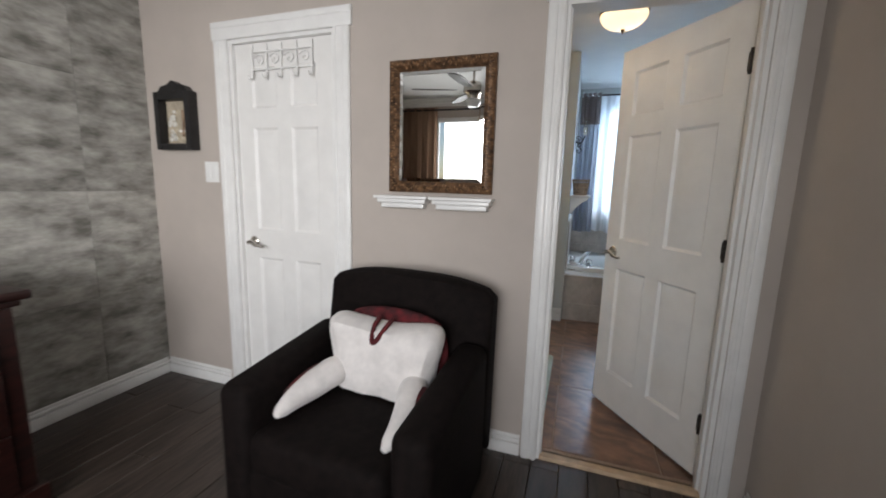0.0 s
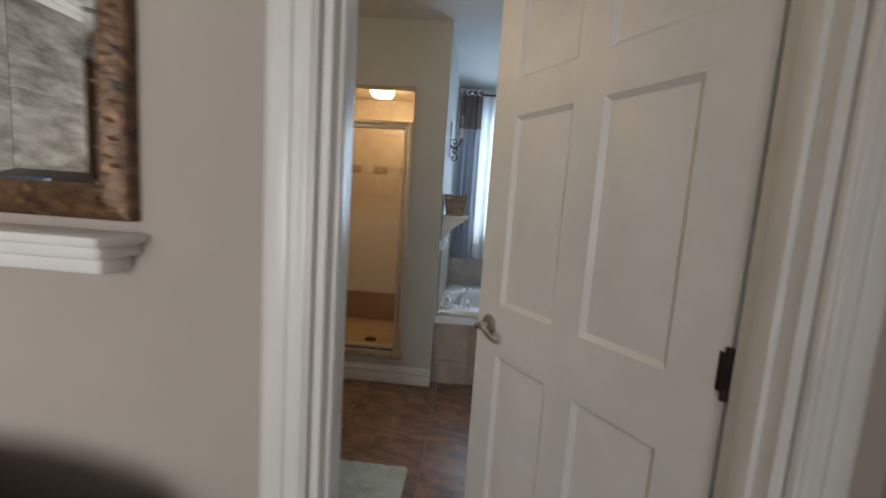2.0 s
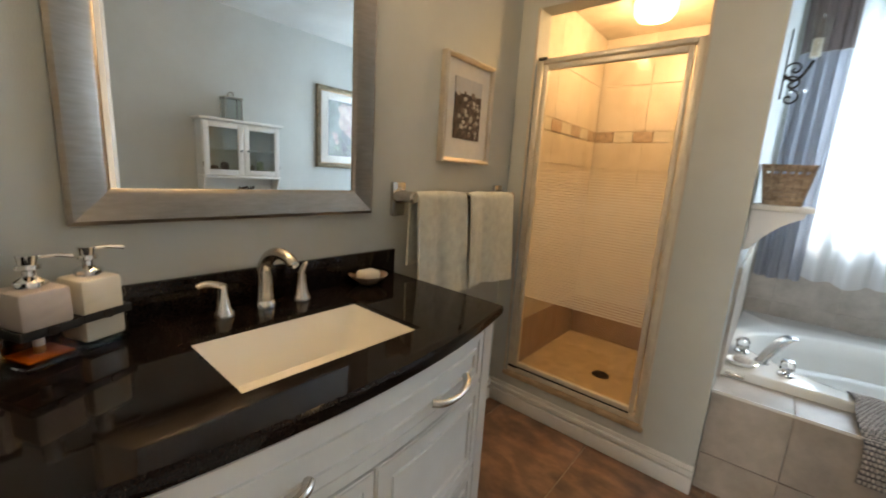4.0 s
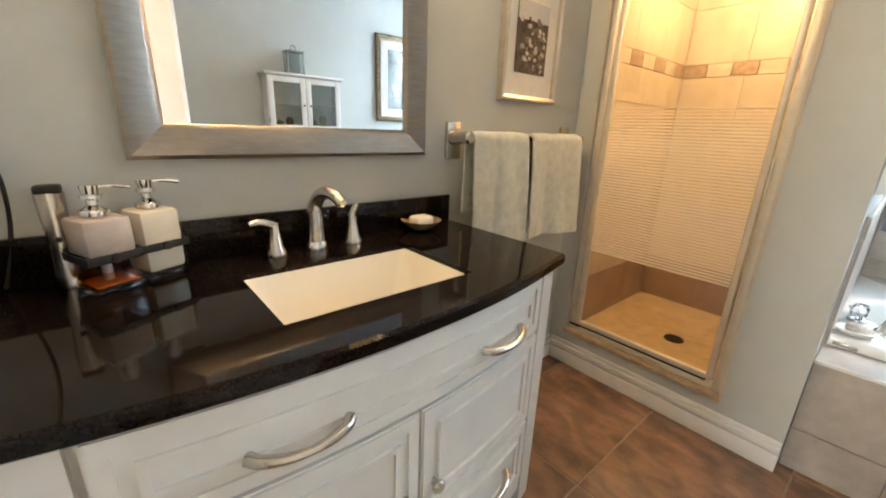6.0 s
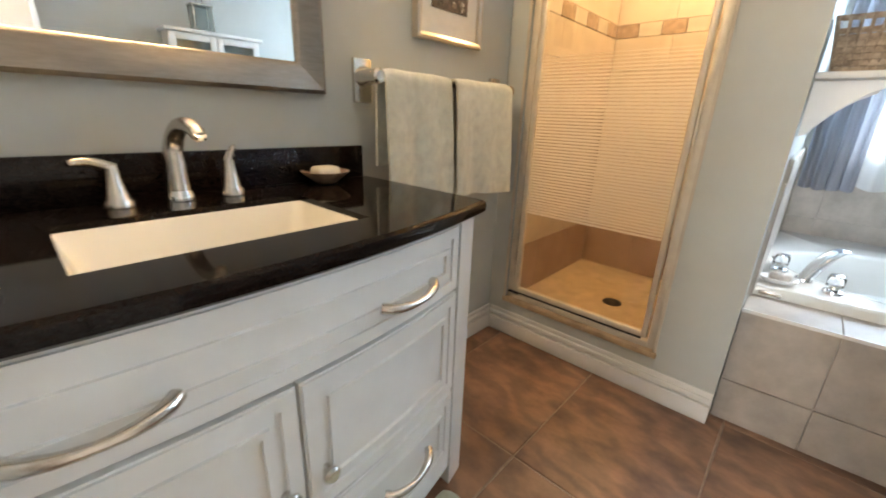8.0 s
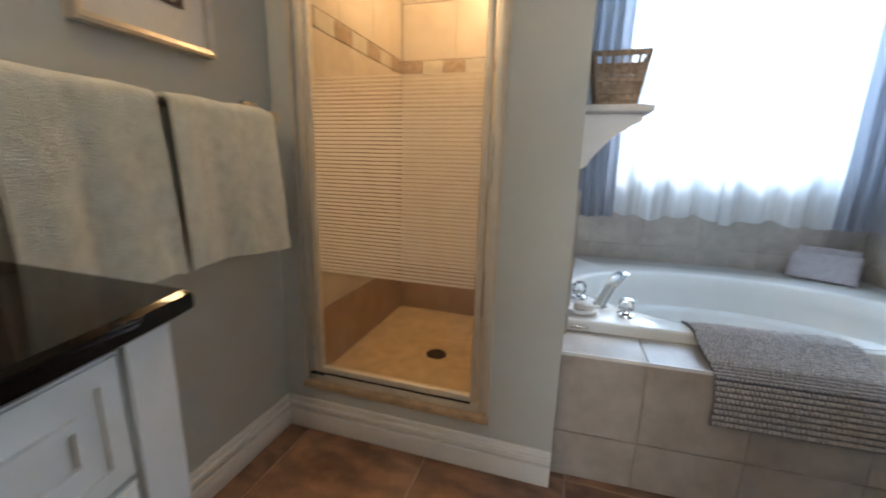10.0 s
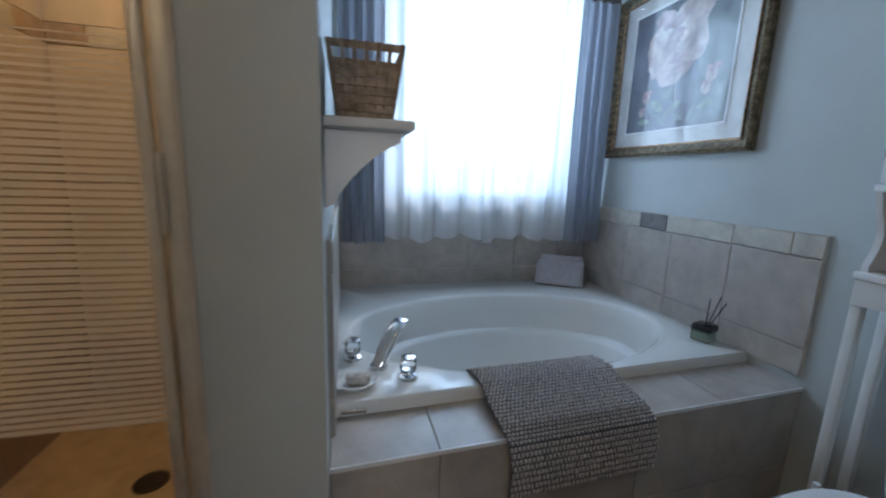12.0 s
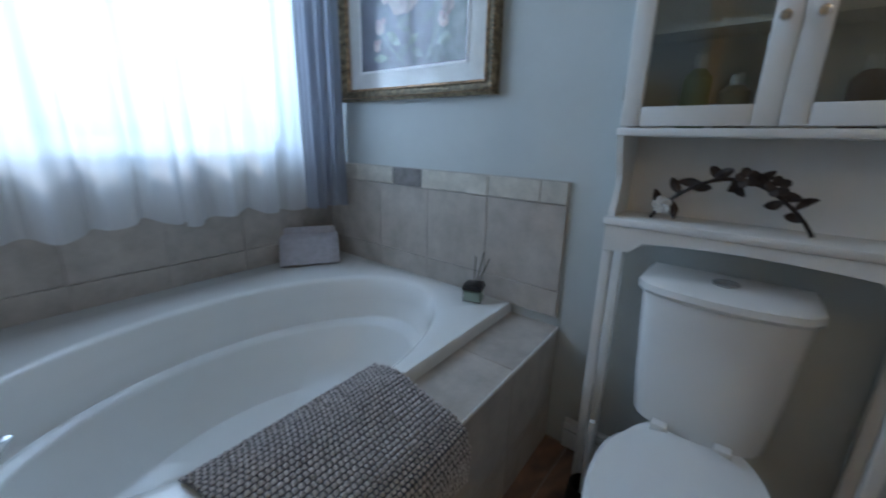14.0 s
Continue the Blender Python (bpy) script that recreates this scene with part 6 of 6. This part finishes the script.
# bedroom curtains
rod2 = thing("curtain_rod", "dark curtain rod above the bedroom window", "curtain rod")
part("rod", tube([(-2.15, -0.86, 2.30), (1.06, -0.86, 2.30)], 0.012, 12), IRON, rod2)
for x in (-2.1, -0.4, 1.03):
    part("bracket", Bx(x - 0.01, x + 0.01, -0.95, -0.86, 2.285, 2.297), IRON, rod2)
for x0, x1, s in ((-2.12, -1.55, 0.3), (-0.97, -0.80, 1.9), (0.75, 1.04, 2.7)):
    c = thing("curtain", "brown grommet-top curtain at the bedroom window", "curtain", "brown bedroom curtains")
    part("cloth", folds(x0, x1, 0.06, 2.33, -0.86, max(2, int((x1 - x0) * 9)), 0.028, s), BROWN_DRAPE, c)

# ---- tiles and planks, last ----
def tile_mesh(w, d, t, bevel=0.0025):
    """Flat tile: width along x, depth along y, its face at z = 0."""
    return lambda: Bx(-w / 2, w / 2, -d / 2, d / 2, -t, 0, bevel, seg=1)


places = []
for i in range(-2, 4):
    for j in range(-2, 2):
        x = -0.195 + 0.497 * i + 0.2485
        y = 4.02 + 0.70 * j + 0.35
        if -1.05 < x < 2.0:
            places.append(pose(x, y, 0.0))
pieces("tile", tile_mesh(0.492, 0.695, 0.010), FLOOR_TILE, floor_bath, places)
places = []
rnd = random.Random(8)
lengths = {}
for i in range(26):
    x = -2.228 + 0.1285 * i + 0.064
    y = -0.99
    n = rnd.choice((0.35, 0.60, 0.95))
    while y < 2.517:
        n = min(n, 2.517 - y)
        if n > 0.02:
            lengths.setdefault(round(n, 3), []).append(pose(x, y + n / 2, 0.0))
        y, n = y + n, 0.95
for n, spots in lengths.items():
    pieces("plank", tile_mesh(0.1268, n - 0.0016, 0.012), PLANK, floor_bed, spots)
# slate panels on the feature wall
pan_places = [pose(-2.229, -0.95 + 0.62 * i + 0.31, 0.61 * j + 0.305, 0, 90) for i in range(6) for j in range(4) if -0.95 + 0.62 * i < 2.4]
pieces("panel", tile_mesh(0.6085, 0.6185, 0.008, 0.001), STONE_PAPER, wall_w, pan_places)

# tub surround
deck = thing("tub_deck", "tiled bathtub deck with a narrow ledge", "tub deck", kind="structure")
bm = bmesh.new()
box(bm, 0.252, 1.798, 4.752, 4.775, 0, 0.458), box(bm, 0.252, 1.798, 4.775, 4.95, 0.43, 0.458)
part("core", skew(bm), LIGHT_GROUT, deck)
ja = [0.251, 0.515, 0.825, 1.135, 1.445, 1.799]
for a, b in zip(ja, ja[1:]):
    for z0, z1 in ((0.0, 0.172), (0.175, 0.466)):
        part("tile", skew(Bx(a + 0.001, b - 0.001, 4.742, 4.753, z0 + 0.001, z1, 0.002, seg=1)), TUB_TILE, deck)
    part("ledge_tile", skew(Bx(a + 0.0008, b - 0.0008, 4.7425, 4.942, 0.458, 0.4695, 0.002, seg=1)), TUB_TILE, deck)
part("edge_strip", skew(Bx(0.251, 1.799, 4.7385, 4.7425, 0.458, 0.470)), WHITE_TRIM, deck)
sur = thing("tub_surround", "grey-beige tiled splash surround behind the bathtub", "wall tiles", kind="structure")
bm = bmesh.new()
box(bm, 1.792, 1.7995, 4.815, 6.119, 0.505, 0.990), box(bm, 0.2505, 1.792, 6.112, 6.1195, 0.505, 0.990), box(bm, 0.2505, 0.258, 4.80, 6.112, 0.505, 0.990)
part("grout", bm, LIGHT_GROUT, sur)
for z0, z1, mat in ((0.506, 0.603, TUB_TILE), (0.606, 0.908, TUB_TILE)):
    e = [4.816, 5.13, 5.43, 5.73, 6.03, 6.117]
    for a, b in zip(e, e[1:]):
        part("tile", Bx(1.786, 1.793, a + 0.001, b - 0.001, z0, z1, 0.002, seg=1), mat, sur)
    e = [4.801, 5.10, 5.40, 5.70, 6.0, 6.11]
    for a, b in zip(e, e[1:]):
        part("tile", Bx(0.257, 0.264, a + 0.001, b - 0.001, z0, z1, 0.002, seg=1), mat, sur)
    e = [0.265, 0.40, 0.70, 1.0, 1.3, 1.6, 1.785]
    for a, b in zip(e, e[1:]):
        part("tile", Bx(a + 0.001, b - 0.001, 6.106, 6.113, z0, z1, 0.002, seg=1), mat, sur)
e = [4.816, 4.915, 5.13, 5.467, 5.640, 5.88, 6.105]
for k, (a, b) in enumerate(zip(e, e[1:])):
    part("border_tile", Bx(1.784, 1.793, a + 0.001, b - 0.001, 0.911, 0.988, 0.003, seg=1), DARK_TILE if k == 3 else BORDER_TILE, sur)
e = [0.265, 0.45, 0.735, 0.815, 1.0, 1.18, 1.45, 1.785]
for k, (a, b) in enumerate(zip(e, e[1:])):
    part("border_tile", Bx(a + 0.001, b - 0.001, 6.104, 6.113, 0.911, 1.02 if k in (2, 4) else 0.988, 0.003, seg=1), DARK_TILE if k in (2, 4) else BORDER_TILE, sur)
e = [4.801, 5.05, 5.35, 5.65, 5.95, 6.10]
for k, (a, b) in enumerate(zip(e, e[1:])):
    part("border_tile", Bx(0.257, 0.266, a + 0.001, b - 0.001, 0.911, 0.988, 0.003, seg=1), BORDER_TILE, sur)
# shower tiles
st = thing("shower_tiling", "beige tiles and accent band lining the shower", "wall tiles", kind="structure")
bm = bmesh.new()
box(bm, -0.7995, -0.793, 4.802, 5.839, 0.10, 2.284), box(bm, 0.133, 0.1395, 4.802, 5.839, 0.10, 2.284)
part("grout", bm, SHOWER_GROUT, st)
rows = [(0.101, 0.40), (0.403, 0.73), (0.733, 1.06), (1.063, 1.39), (1.393, 1.575), (1.655, 1.96), (1.963, 2.284)]
for z0, z1 in rows:
    for k in range(4):
        a, b = 4.803 + 0.33 * k, min(4.803 + 0.33 * (k + 1), 5.831)
        if b - a > 0.01:
            part("tile", Bx(-0.7935, -0.787, a + 0.0006, b - 0.0006, z0, z1, 0.001, seg=1), SHOWER_LOW if z0 < 0.2 else SHOWER_TILE, st)
            part("tile", Bx(0.127, 0.1335, a + 0.0006, b - 0.0006, z0, z1, 0.001, seg=1), SHOWER_LOW if z0 < 0.2 else SHOWER_TILE, st)
    for k in range(3):
        a, b = -0.786 + 0.33 * k, min(-0.786 + 0.33 * (k + 1), 0.126)
        part("tile", Bx(a + 0.0006, b - 0.0006, 5.833, 5.8405, z0, z1, 0.001, seg=1), SHOWER_LOW if z0 < 0.2 else SHOWER_TILE, st)
for k in range(7):
    m = DARK_TILE if k % 2 == 0 else BORDER_TILE
    m = bpy.data.materials.get("tan_accent_tile") or material("tan_accent_tile", (0.36, 0.26, 0.18), 0.35, vary=0.2, scale=30) if k % 2 == 0 else BORDER_TILE
    a = -0.786 + 0.1303 * k
    part("band_tile", Bx(a + 0.0006, a + 0.1288, 5.831, 5.8405, 1.578, 1.652, 0.002, seg=1), m, st)
    a = 4.803 + 0.1468 * k
    part("band_tile", Bx(-0.7935, -0.785, a + 0.0006, min(a + 0.1453, 5.830), 1.578, 1.652, 0.002, seg=1), m, st)
